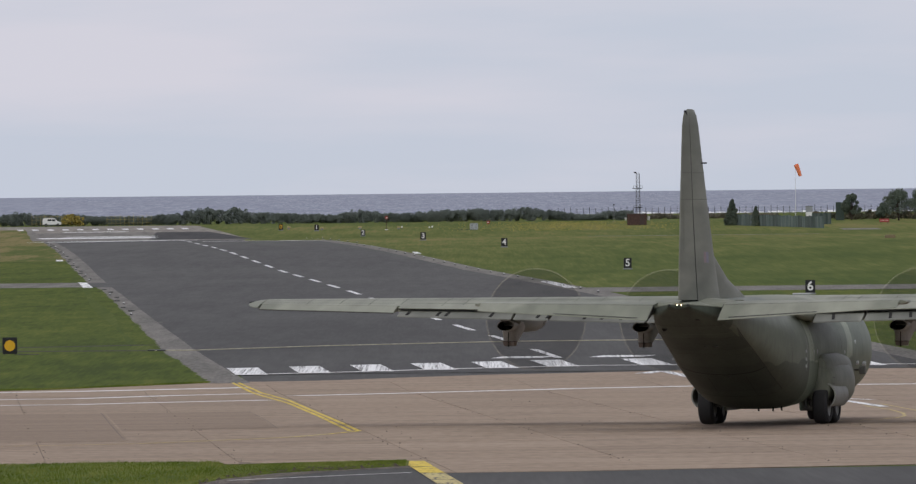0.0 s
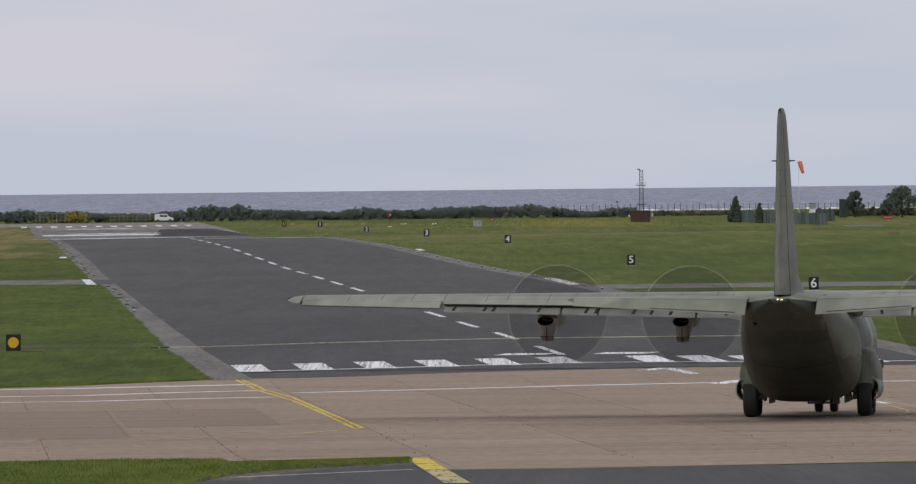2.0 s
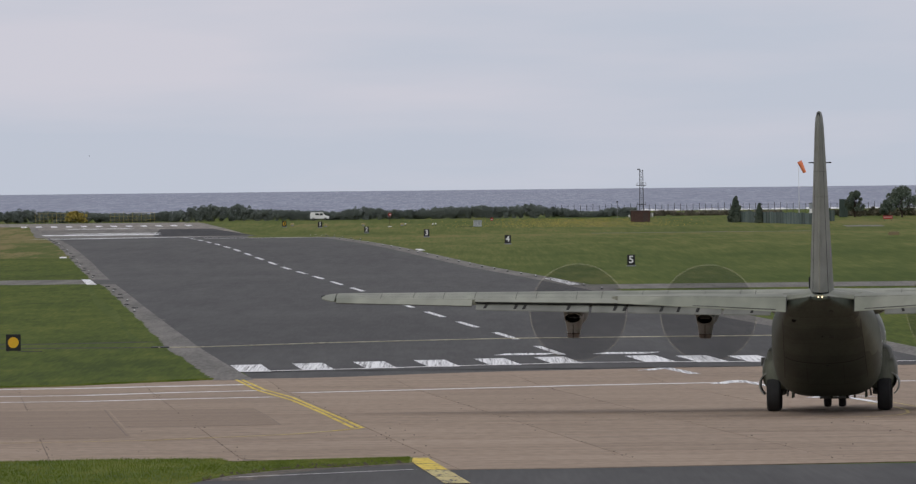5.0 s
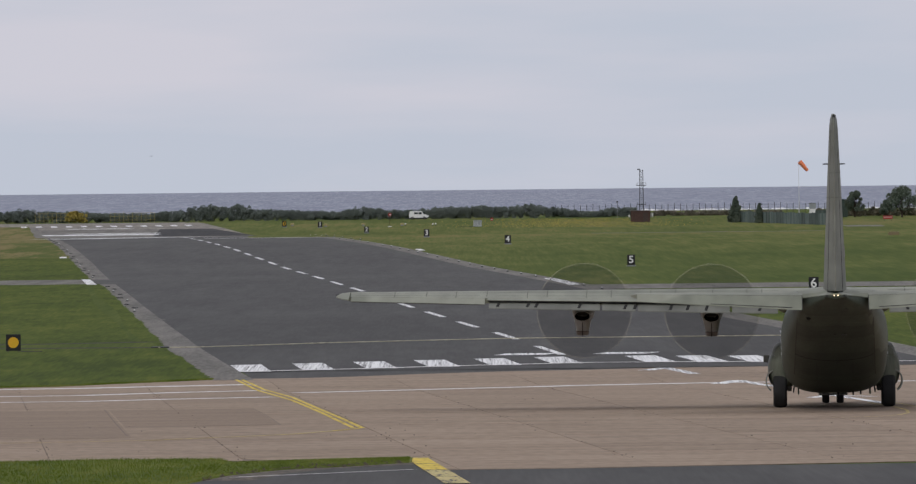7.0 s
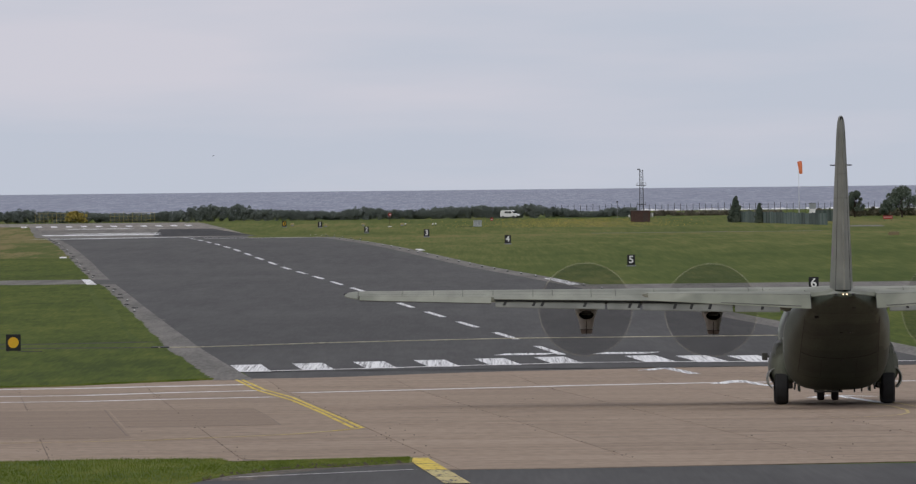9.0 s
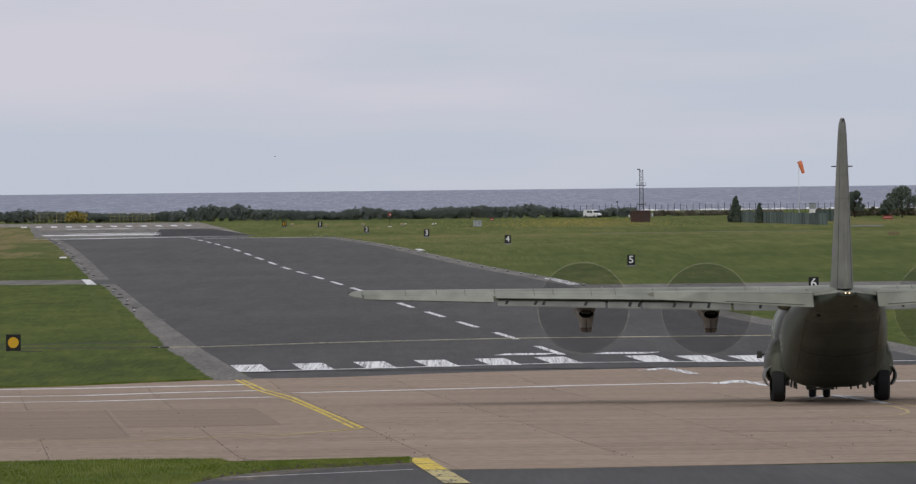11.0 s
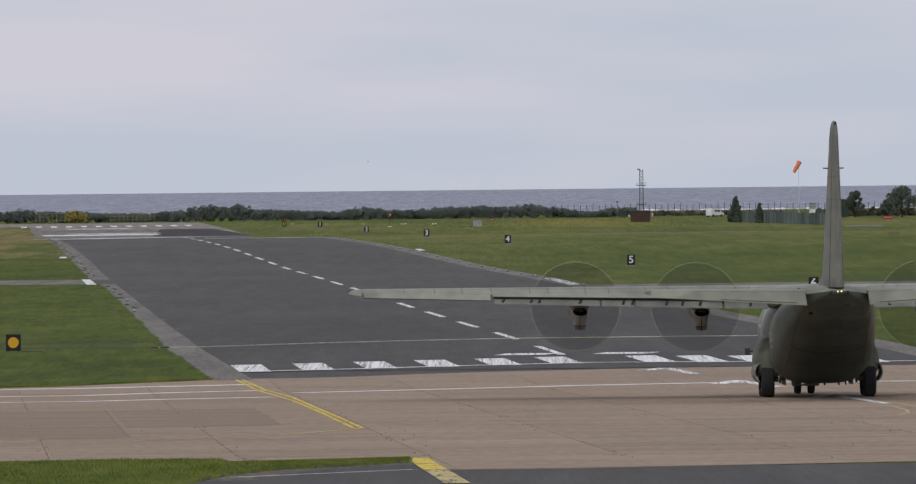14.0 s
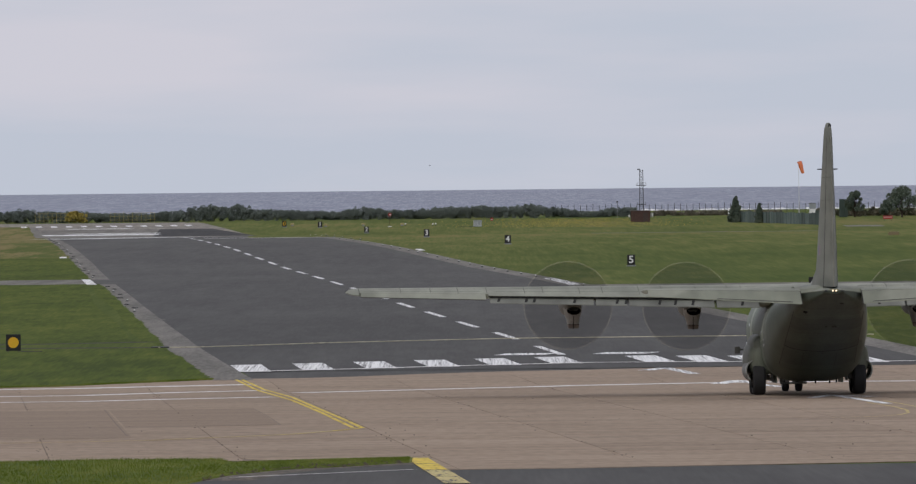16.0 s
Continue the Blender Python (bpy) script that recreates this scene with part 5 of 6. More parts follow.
        mesh_object("intake_bulge", v, f, FAIRING, air, "", True)
        for z, y0, y1 in ((1.62, -0.9, 3.0), (1.40, -0.9, 3.0)):
            verts = [(sx * (2.64 if o else 2.635), y, z + 0.02 * o) for y in (y0, y1) for o in (0, 1)]
            mesh_object("panel_seam", verts, [(0, 1, 3, 2)], SEAM_GREY, air)
        # open wheel door: a curved shell hung outside the wheels
        arc = [radians(a) for a in range(-56, 78, 10)]
        ringo = [(2.32 + 0.46 * math.cos(a), 0.96 + 0.50 * math.sin(a)) for a in arc]
        ringi = [(2.32 + 0.41 * math.cos(a), 0.96 + 0.45 * math.sin(a)) for a in arc]
        prof = ringo + ringi[::-1]
        v, f = skin([[(sx * px, y, pz) for px, pz in prof] for y in (-1.15, 1.35)])
        mesh_object("wheel_door", v, f, DOOR_GREY, air, "open pale grey curved wheel door")
        part("main_strut", rod((sx * 1.86, 0, 0.7), (sx * 1.86, 0, 1.6), 0.12, seg=12), STRUT, air)
        part("strut_beam", box(min(sx * 1.72, sx * 1.92), max(sx * 1.72, sx * 1.92), -1.0, 1.0, 0.55, 0.78), STRUT, air, bevel=0.03)
        part("gear_door_inner", box(min(sx * 1.42, sx * 1.48), max(sx * 1.42, sx * 1.48), -1.3, 1.3, 0.42, 0.85), HULL, air, bevel=0.01)
        for y in (-0.3, -1.15):
            part("brake_pipe", rod((sx * 1.66, y, 0.50), (sx * 1.60, y, 0.9), 0.03), STRUT, air)
    part("nose_strut", rod((0, 9.78, 0.4), (0, 9.9, 1.4), 0.1, seg=12), STRUT, air)
    part("nose_axle", rod((-0.3, 9.78, 0.49), (0.3, 9.78, 0.49), 0.06), STRUT, air)
    for sx in (-1, 1):
        part("nose_gear_door", box(min(sx * 0.52, sx * 0.56), max(sx * 0.52, sx * 0.56), 9.0, 10.8, 0.45, 0.85), HULL, air)
    for x, y, h in ((0.15, -2.8, 0.22), (0.75, -3.0, 0.22), (1.05, -2.9, 0.20)):
        part("belly_pipe", rod((x, y, 0.60 - h + 0.03), (x, y, 0.80), 0.035), SEAM, air)
    part("belly_beacon", rod((0, -1.0, 0.55), (0, -1.0, 0.72), 0.10), SEAM, air)
    part("nose_gear_beam", box(-0.60, 0.60, 8.7, 9.0, 0.24, 0.32), STRUT, air, "grey beam across the open nose wheel bay", bevel=0.02)
    for x, w in ((-0.52, 0.10), (-0.30, 0.05), (0.02, 0.08), (0.30, 0.06), (0.50, 0.09)):
        part("bay_fitting", box(x - w, x + w, 8.72, 8.95, 0.325, 0.62), HUB if w < 0.07 else STRUT, air, bevel=0.01)
    # roof aerials
    for x, y, h in ((0.0, -6.6, 0.40), (0.25, -5.0, 0.14)):
        v, f = skin([fin_ring(4.66, y + 0.15, y - 0.12, 0.05), fin_ring(4.72 + h, y + 0.02, y - 0.12, 0.03)])
        mesh_object("blade_aerial", v, f, BLACK, air)
    # the airframe stands on its legs, a little above the wheels
    for ob in air.children:
        ob.location = ob.location * FRAME_SCALE + Vector((0, 0, LEG_RISE))
        ob.scale = (FRAME_SCALE,) * 3
    wheels = []
    for sx in (-1, 1):
        for y in (-0.77, 0.77):
            wheels.append((wheel("main_wheel", air, sx * 2.16, y, 0.71, 0.55, "black rubber main wheel"), sx * 2.16, y, 0.71))
        wheels.append((wheel("nose_wheel", air, sx * 0.295, 9.63, 0.49, 0.30, "black rubber nose wheel"), sx * 0.295, 9.63, 0.49))
    return air, wheels, props


AIRCRAFT, WHEELS, PROPS = build_aircraft()

# seconds, x, y, heading to the right of +y in degrees
TAXI = [(0, 11.64, 423.2, 13.13), (0.5, 12.16, 425.4, 10.64), (1, 12.59, 427.9, 8.49), (1.5, 12.98, 430.3, 6.80), (2, 13.29, 432.6, 5.65),
        (2.5, 13.55, 434.9, 4.97), (3, 13.77, 436.9, 4.56), (3.5, 13.97, 439.1, 4.21), (4, 14.14, 441.3, 3.87), (4.85, 14.44, 445.1, 3.22),
        (5.7, 14.69, 449.1, 2.55), (6.5, 14.87, 452.9, 1.93), (7, 14.98, 455.5, 1.56), (7.5, 15.07, 457.6, 1.22), (8, 15.14, 459.5, 0.93),
        (8.5, 15.20, 461.5, 0.63), (9, 15.24, 463.5, 0.30), (9.85, 15.30, 467.1, -0.18), (10.7, 15.33, 470.5, -0.60), (11.5, 15.33, 473.8, -0.91),
        (12, 15.32, 475.9, -1.06), (12.5, 15.31, 478.0, -1.13), (13, 15.28, 480.2, -1.20), (13.5, 15.25, 482.3, -1.34), (14, 15.21, 484.3, -1.56),
        (14.5, 15.18, 486.6, -1.82), (15, 15.14, 488.8, -2.06), (15.5, 15.09, 490.2, -2.23), (16, 15.01, 491.3, -2.33)]



# ---------------------------------------------------------------- arrestor cable and its marker
def build_arrestor():
    cable = thing("arrestor_cable", "thin pale steel arrestor cable stretched across the runway", "cable")
    pts = [(-16.9, 640), (-14.5, 640.5), (-7.5, 650), (1.2, 657), (3.2, 658.5), (24.0, 659)]
    bm = bmesh.new()
    for a, b in zip(pts, pts[1:]):
        rod((*a, land(a[1]) + 0.07), (*b, land(b[1]) + 0.07), 0.03, seg=6, bm=bm)
    part("wire", bm, plain("pale_cable", (0.48, 0.44, 0.33), 0.7, vary=0.4), cable)
    part("anchor_box", box(-17.3, -16.3, 640, 641.4, land(640) - 0.05, land(640) + 0.12), DARK_STEEL, cable, "low dark anchor box", bevel=0.02)
    m = thing("arrestor_marker", "black square marker board with a yellow disc standing in grass", "sign", m=pose(-24.75, 632.5, land(632.5)))
    part("board", box(-0.41, 0.41, -0.06, 0.06, 0.10, 1.02), BLACK, m, bevel=0.015)
    part("disc", rod((0, -0.062, 0.56), (0, -0.085, 0.56), 0.30, seg=32), YELLOW, m, "yellow disc")
    for x in (-0.3, 0.3):
        part("leg", box(x - 0.03, x + 0.03, -0.03, 0.03, -0.1, 0.12), DARK_STEEL, m)
    part("feed_pipe", rod((0.4, 0, 0.05), (1.6, 0, 0.05), 0.035), DARK_STEEL, m)


def glyph(text, size, mat, parent, place):
    """A flat character, facing -y."""
    cu = bpy.data.curves.new("digit", "FONT")
    cu.body, cu.size, cu.extrude, cu.align_x, cu.align_y = text, size, 0.006, "CENTER", "CENTER"
    cu.offset = 0.018
    cu.materials.append(mat)
    tmp = bpy.data.objects.new("digit", cu)
    scene.collection.objects.link(tmp)
    dg = bpy.context.evaluated_depsgraph_get()
    me = bpy.data.meshes.new_from_object(tmp.evaluated_get(dg))
    bpy.data.objects.remove(tmp)
    ob = new("digit", me)
    ob.parent = parent
    ob.matrix_basis = Matrix.Translation(place) @ pose(0, 0, 0, 90, 0, 0)
    return ob


def build_markers():
    for text, x, y, mat in (("6", 27.38, 878, WHITE), ("5", 16.77, 1105, WHITE), ("4", 6.0, 1372, WHITE), ("3", -4.25, 1545, WHITE),
                            ("2", -15.2, 1895, WHITE), ("1", -24.0, 1985, WHITE), ("0", -30.5, 2003, YELLOW)):
        m = thing("distance_marker", "black distance board with a large %s digit %s" % ("yellow" if text == "0" else "white", text), "sign",
                  "distance markers along the runway", pose(x, y, land(y), 0, 0, {"6": 0, "5": 4, "4": -3}.get(text, 2)))
        part("board", box(-0.38, 0.38, -0.09, 0.09, 0.14, 1.12), BLACK, m, bevel=0.02)
        part("plinth", box(-0.42, 0.42, -0.22, 0.22, -0.05, 0.13), GALV, m, bevel=0.02)
        glyph(text, 0.98, mat, m, (0, -0.10, 0.63))
    dull = plain("dull_yellow", (0.40, 0.33, 0.16), vary=0.35)
    for x, y in ((-29.4, 2024), (-23.3, 2006), (-16.7, 2014), (-9.8, 2007)):
        b = thing("marker_box", "low yellow marker box in the grass", "marker", "yellow boxes in the grass", pose(x, y, land(y)))
        part("cover", box(-0.32, 0.32, -0.22, 0.22, 0.20, 0.52), dull, b, bevel=0.06)
        part("base", box(-0.22, 0.22, -0.2, 0.2, -0.05, 0.20), GALV, b)
    p = thing("stop_board", "red disc with a white bar on a thin brown post", "sign", m=pose(-11.9, 1995, land(1995)))
    part("post", rod((0, 0, -0.05), (0, 0, 1.95), 0.045), BROWN_BRICK, p)
    part("board", rod((0, -0.04, 2.12), (0, -0.07, 2.12), 0.30, seg=20), RED, p, "round red disc")
    part("band", box(-0.10, 0.22, -0.085, -0.072, 2.03, 2.16), WHITE, p, "white bar")
    part("foot", box(-0.3, 0.3, -0.2, 0.2, -0.05, 0.10), WHITE, p, "white painted foot", bevel=0.03)
    p = thing("stop_board", "small red octagonal board on a short post", "sign", m=pose(6.2, 2074, land(2074)))
    part("post", rod((0, 0, -0.1), (0, 0, 0.5), 0.04), GALV, p)
    part("board", rod((0, -0.05, 0.42), (0, -0.08, 0.42), 0.32, seg=8), RED, p, "red board")
    part("band", box(-0.2, 0.14, -0.095, -0.082, 0.36, 0.47), WHITE, p, "pale bar")
    c = thing("equipment_cabinet", "pale grey louvred metal cabinet standing in grass", "cabinet", m=pose(3.42, 1978, land(1978)))
    body = part("body", box(-0.72, 0.72, -0.4, 0.4, 0.0, 1.12), plain("pale_cabinet", (0.36, 0.38, 0.39), vary=0.3), c, bevel=0.03)
    for x in (-0.66, 0.03):
        door = part("door", box(x, x + 0.62, -0.43, -0.405, 0.1, 1.05), plain("cabinet_door", (0.43, 0.45, 0.46), vary=0.3), c)
        for k in range(6):
            part("louvre", box(x + 0.08, x + 0.54, -0.445, -0.432, 0.22 + 0.13 * k, 0.27 + 0.13 * k), GALV, door)
    part("roof", box(-0.76, 0.76, -0.48, 0.48, 1.12, 1.17), GALV, c)
    heap = bmesh.new()
    rng = random.Random(31)
    for _ in range(26):
        x, y, r = rng.uniform(-1.4, 1.4), rng.uniform(-0.6, 0.6), rng.uniform(0.10, 0.24)
        base = [heap.verts.new((x + r * math.cos(math.tau * k / 6) * rng.uniform(0.7, 1.3), y + r * math.sin(math.tau * k / 6), -0.04)) for k in range(6)]
        tip = heap.verts.new((x + rng.uniform(-0.06, 0.06), y, r * rng.uniform(0.5, 0.95)))
        for k in range(6):
            heap.faces.new((base[k], base[(k + 1) % 6], tip))
    h = thing("earth_heap", "low heap of dark turned earth beside a cabinet", "earth", m=pose(1.5, 1974, land(1974)))
    part("clods", heap, plain("turned_earth", (0.060, 0.062, 0.045), 0.95, vary=0.4), h)
    c = thing("cable_cover", "low pale metal cover lying in the grass", "cover", m=pose(26.6, 874, land(874)))
    part("lid", box(-0.72, 0.72, -0.3, 0.3, 0.06, 0.17), plain("pale_lid", (0.45, 0.46, 0.46)), c, bevel=0.04)
    part("base", box(-0.66, 0.66, -0.26, 0.26, -0.03, 0.06), GALV, c)
    for i, (x, y) in enumerate(((-4.4, 2000), (-3.9, 2004), (-9.25, 2006))):
        w = thing("small_post_light", "tiny white lamp on a short stem in grass", "lamp", "field lamps", pose(x, y, land(y)))
        part("stem", rod((0, 0, -0.05), (0, 0, 0.26), 0.05), DARK_STEEL, w)
        part("head", rod((0, 0, 0.26), (0, 0, 0.48), 0.13, 0.09, 10), WHITE, w)


def build_edge_lights():
    first, low = None, None
    spots = [(verge(y) + 0.35 + 0.3 * (k % 2), y) for k, y in enumerate(range(800, 1640, 20)) if not 975 < y < 1030]
    spots += [(centre(y) + 18.9, y) for y in range(905, 1660, 26)]
    spots += [(centre(y) + 20.6, y) for y in range(1500, 1660, 35)]
    rng = random.Random(4)
    for k, (x, y) in enumerate(spots):
        m = pose(x, y, land(y) + 0.02, 0, 0, rng.uniform(-20, 20))
        lit = k % 3 == 0 or x > centre(y)
        if lit and first is None:
            first = thing("edge_light", "small runway edge light with a dark base and white dome", "lamp", "runway edge lights", m)
            part("base", rod((0, 0, -0.02), (0, 0, 0.06), 0.13, 0.10, 10), DARK_STEEL, first)
            part("stem", rod((0, 0, 0.06), (0, 0, 0.11), 0.04, seg=6), DARK_STEEL, first)
            part("dome", rod((0, 0, 0.11), (0, 0, 0.175), 0.05, 0.035, 10), WHITE, first)
        elif lit:
            copy_thing(first, m)
        elif low is None:
            # low dark blocks added for the dark ticks along the shoulder
            low = thing("cable_box", "low dark steel block on the runway shoulder", "box", "cable boxes along the runway", m)
            part("base", box(-0.17, 0.17, -0.3, 0.3, -0.02, 0.07), DARK_STEEL, low, bevel=0.015)
            part("lid", box(-0.14, 0.14, -0.26, 0.26, 0.07, 0.085), DARK_STEEL, low)
        else:
            copy_thing(low, m)


# ---------------------------------------------------------------- far field
def build_mast():
    z0, top = land(2062), 8.85
    m = thing("lattice_mast", "tall grey steel lattice mast with two platforms", "mast", m=pose(33.3, 2062, z0))
    h = top - z0
    for sx in (-1, 1):
        for sy in (-1, 1):
            part("leg", rod((sx * 0.40, sy * 0.40, 0), (sx * 0.28, sy * 0.28, h), 0.05, seg=6), DARK_STEEL, m)
    n = 11
    for i in range(n):
        a, b = h * i / n, h * (i + 1) / n
        ra, rb = 0.40 - 0.12 * i / n, 0.40 - 0.12 * (i + 1) / n
        for s in (-1, 1):
            part("brace", rod((-ra * s, -ra, a), (rb * s, -rb, b), 0.03, seg=5), GALV, m)
            part("brace", rod((-ra * s, ra, a), (rb * s, rb, b), 0.03, seg=5), GALV, m)
            part("brace", rod((s * ra, -ra, a), (s * rb, rb, b), 0.03, seg=5), GALV, m)
        part("ring", box(-rb, rb, -rb - 0.02, -rb + 0.02, b - 0.03, b + 0.03), DARK_STEEL, m)
    for z, w in ((6.1 - z0, 0.8), (2.6 - z0, 0.75)):
        part("platform", box(-w - (0.2 if z > 4 else 0), w, -w, w, z - 0.06, z + 0.06), DARK_STEEL, m, bevel=0.01)
        for s in (-1, 1):
            part("handrail", box(-w, w, s * w - 0.03, s * w + 0.03, z + 0.42, z + 0.48), GALV, m)
            for q in (-w, 0, w):
                part("rail_post", rod((q, s * w, z), (q, s * w, z + 0.45), 0.025, seg=5), GALV, m)
    part("lamp_head", box(-0.7, -0.25, -0.2, 0.2, h, h + 0.25), DARK_STEEL, m)
    hut = thing("equipment_hut", "low brown brick hut with a flat roof", "hut", m=pose(32.55, 2030, land(2030)))
    part("wall", box(-1.72, 1.72, -1.4, 1.4, -0.1, 1.95), BROWN_BRICK, hut, bevel=0.01)
    part("roof", box(-1.82, 1.82, -1.5, 1.5, 1.95, 2.08), plain("hut_roof", (0.10, 0.075, 0.065)), hut, bevel=0.02)
    part("door", box(0.5, 1.3, -1.44, -1.41, 0.0, 1.7), plain("hut_door", (0.06, 0.04, 0.035)), hut)
    for x, s in ((-2.0, 0.3), (2.05, 0.45)):
        part("side_tank", rod((x, 0, 0.9), (x, 0, 0.9 + s * 1.5), s * 0.55, seg=12), WHITE, hut, "small white tank")
    p = thing("thin_pole", "thin grey pole beside dark scrub", "pole", m=pose(29.3, 2090, land(2090)))
    part("shaft", rod((0, 0, -0.1), (0, 0, 3.2), 0.06, 0.04), GALV, p)
    part("head", box(-0.18, 0.18, -0.1, 0.1, 3.1, 3.3), DARK_STEEL, p)


FAR_TRACKS = ((19, 52, 1618, 1630), (29, 31.5, 1622, 1634), (34.5, 38.5, 1622, 1636), (65.5, 72, 1916, 1938))


def build_fences():
    f = thing("wire_fence", "long wire fence of thin grey posts before the shore", "fence")
    y = 2330
    xs = [20 + 1.28 * i for i in range(56)]
    rng = random.Random(9)
    for x in xs:
        part("post", box(x - 0.045, x + 0.045, y - 0.05, y + 0.05, land(y) - 0.2, land(y) + rng.uniform(1.75, 2.05)), DARK_STEEL, f)
    for z in (0.5, 1.0, 1.5):
        part("wire", rod((xs[0], y, land(y) + z), (xs[-1], y, land(y) + z), 0.018, seg=4), GALV, f)
    c = thing("screen_fence", "grey-green slatted screen fence round a compound", "fence")
    a, b = Vector((48.9, 2010)), Vector((63.1, 1945))
    n = 26
    for i in range(n):
        p, q = a.lerp(b, i / n), a.lerp(b, (i + 1) / n)
        d = (q - p).normalized() * 0.12
        z = land((p.y + q.y) / 2)
        h = 1.95 + 0.07 * math.sin(i * 2.1)
        bm = bmesh.new()
        e = Vector((-d.y, d.x)) * 0.5
        pts = [p + e, q - d + e, q - d - e, p - e]
        lo = [bm.verts.new((v.x, v.y, z - 0.1)) for v in pts]
        hi = [bm.verts.new((v.x, v.y, z + h)) for v in pts]
        bm.faces.new(hi)
        for k in range(4):
            bm.faces.new((lo[k], lo[(k + 1) % 4], hi[(k + 1) % 4], hi[k]))
        part("panel", bm, GREEN_FENCE, c)
        part("post", rod((p.x, p.y, z - 0.1), (p.x, p.y, z + h + 0.12), 0.06, seg=6), GREEN_FENCE, c)
    # far side of the compound
    for (ax, ay), (bx, by) in (((63.1, 1945), (66.5, 2010)),):
        part("panel", box(ax, bx, by, by + 0.08, land(by), land(by) + 1.95), GREEN_FENCE, c)
    s = thing("dark_screen", "tall dark green screen block beside a tree", "screen", m=pose(70.6, 2085, land(2085)))
    part("panel", box(-0.75, 0.15, -0.5, 0.5, -0.1, 3.3), plain("dark_green_screen", (0.045, 0.065, 0.054)), s, bevel=0.03)
    part("panel", box(0.17, 0.8, -0.4, 0.5, -0.1, 3.25), plain("dark_green_screen", (0.052, 0.074, 0.062)), s, bevel=0.03)
    w = thing("lookout_cabin", "small white cabin with a dark glazed top behind the fence", "cabin", m=pose(63.0, 2022, land(2022)))
    part("wall", box(-0.55, 0.55, -0.5, 0.5, 1.35, 2.1), WHITE, w, bevel=0.02)
    part("glazing", box(-0.6, 0.6, -0.55, 0.55, 2.1, 3.05), plain("cabin_glass", (0.30, 0.32, 0.33), 0.2), w)
    part("roof", box(-0.7, 0.7, -0.65, 0.65, 3.05, 3.15), GALV, w)
    for sx in (-0.5, 0.5):
        for sy in (-0.45, 0.45):
            part("leg", box(sx - 0.05, sx + 0.05, sy - 0.05, sy + 0.05, -0.1, 1.35), GALV, w)
    r = thing("red_notice", "low red notice board with pale lettering bars", "sign", m=pose(75.5, 2000, land(2000)))
    part("board", box(-0.85, 0.85, -0.03, 0.03, 0.35, 0.95), RED, r)
    for i in range(6):
        part("letter_bar", box(-0.7 + i * 0.25, -0.55 + i * 0.25, -0.045, -0.032, 0.52, 0.78), plain("pale_letters", (0.5, 0.3, 0.28)), r)
    for x in (-0.6, 0.6):
        part("leg", box(x - 0.04, x + 0.04, -0.03, 0.03, -0.1, 0.35), DARK_STEEL, r)
    o = thing("tan_crate", "low tan box lying in the grass", "box", m=pose(56.6, 1480, land(1480)))
    part("body", box(-0.68, 0.68, -0.4, 0.4, 0.0, 0.36), plain("tan_wood", (0.20, 0.155, 0.09)), o, bevel=0.03)
    part("lid", box(-0.5, 0.72, -0.42, 0.42, 0.36, 0.42), plain("tan_lid", (0.24, 0.185, 0.11)), o)
    for x0, x1, y0, y1 in FAR_TRACKS:
        g = quad("worn_track", [(x0, y0), (x1, y0), (x1, y1), (x0, y1)], 0.02, OLD_ASPHALT)
        tagged(g, "pale worn track through the grass", "track", kind="structure")


def build_windsock():
    w = thing("windsock", "thin white pole with a bright orange fabric windsock", "windsock", m=pose(60.55, 2020, land(2020)))
    top = 10.1 - land(2020)
    part("pole", rod((0, 0, -0.1), (0, 0, top), 0.05, 0.03, 10), WHITE, w, "tall thin white pole")
    rings = []
    n = 16
    for z, r, ox in ((0.0, 0.40, 0.0), (-0.2, 0.42, 0.0), (-0.75, 0.39, 0.03), (-1.4, 0.34, 0.0), (-2.0, 0.29, -0.03), (-2.2, 0.25, 0.0)):
        rings.append([(ox + r * math.cos(math.tau * k / n) * (1 + 0.10 * math.sin(3 * math.tau * k / n + z)), r * math.sin(math.tau * k / n), z) for k in range(n)])
    v, f = skin(rings, caps=False)
    v2, f2 = skin([[(p[0] * 0.94, p[1] * 0.94, p[2]) for p in r] for r in rings], caps=False)
    k = len(v)
    sock = mesh_object("sock", v + v2, f + [tuple(i + k for i in q[::-1]) for q in f2], ORANGE, w, "orange fabric tube", True)
    sock.location = (0.15, -0.15, top)
    part("hoop", rod((0, 0, top - 0.05), (0.5, -0.2, top - 0.05), 0.03, seg=6), GALV, w)
    return sock, (0.15, -0.15, top)


def leaf_cloud(rng, centres, per, size, flat=1.0):
    """Small tilted leaf clumps scattered over rough balls (x, y, z, radius)."""
    verts, faces = [], []
    for cx, cy, cz, r in centres:
        for _ in range(per):
            d = Vector((rng.gauss(0, 1), rng.gauss(0, 1), rng.gauss(0, 1))).normalized() * r * rng.uniform(0.55, 1.05)
            p = Vector((cx + d.x, cy + d.y, cz + d.z * flat))
            q = Euler((rng.uniform(0, 6.3), rng.uniform(0, 6.3), rng.uniform(0, 6.3))).to_matrix()
            s = size * rng.uniform(0.6, 1.5)
            o = len(verts)
            verts += [p + q @ Vector(c) * s for c in ((-0.5, -0.25, 0), (0.1, -0.5, 0.1), (0.5, 0.1, 0), (0.0, 0.5, -0.1), (-0.45, 0.3, 0.1))]
            faces.append((o, o + 1, o + 2, o + 3, o + 4))
    return verts, faces


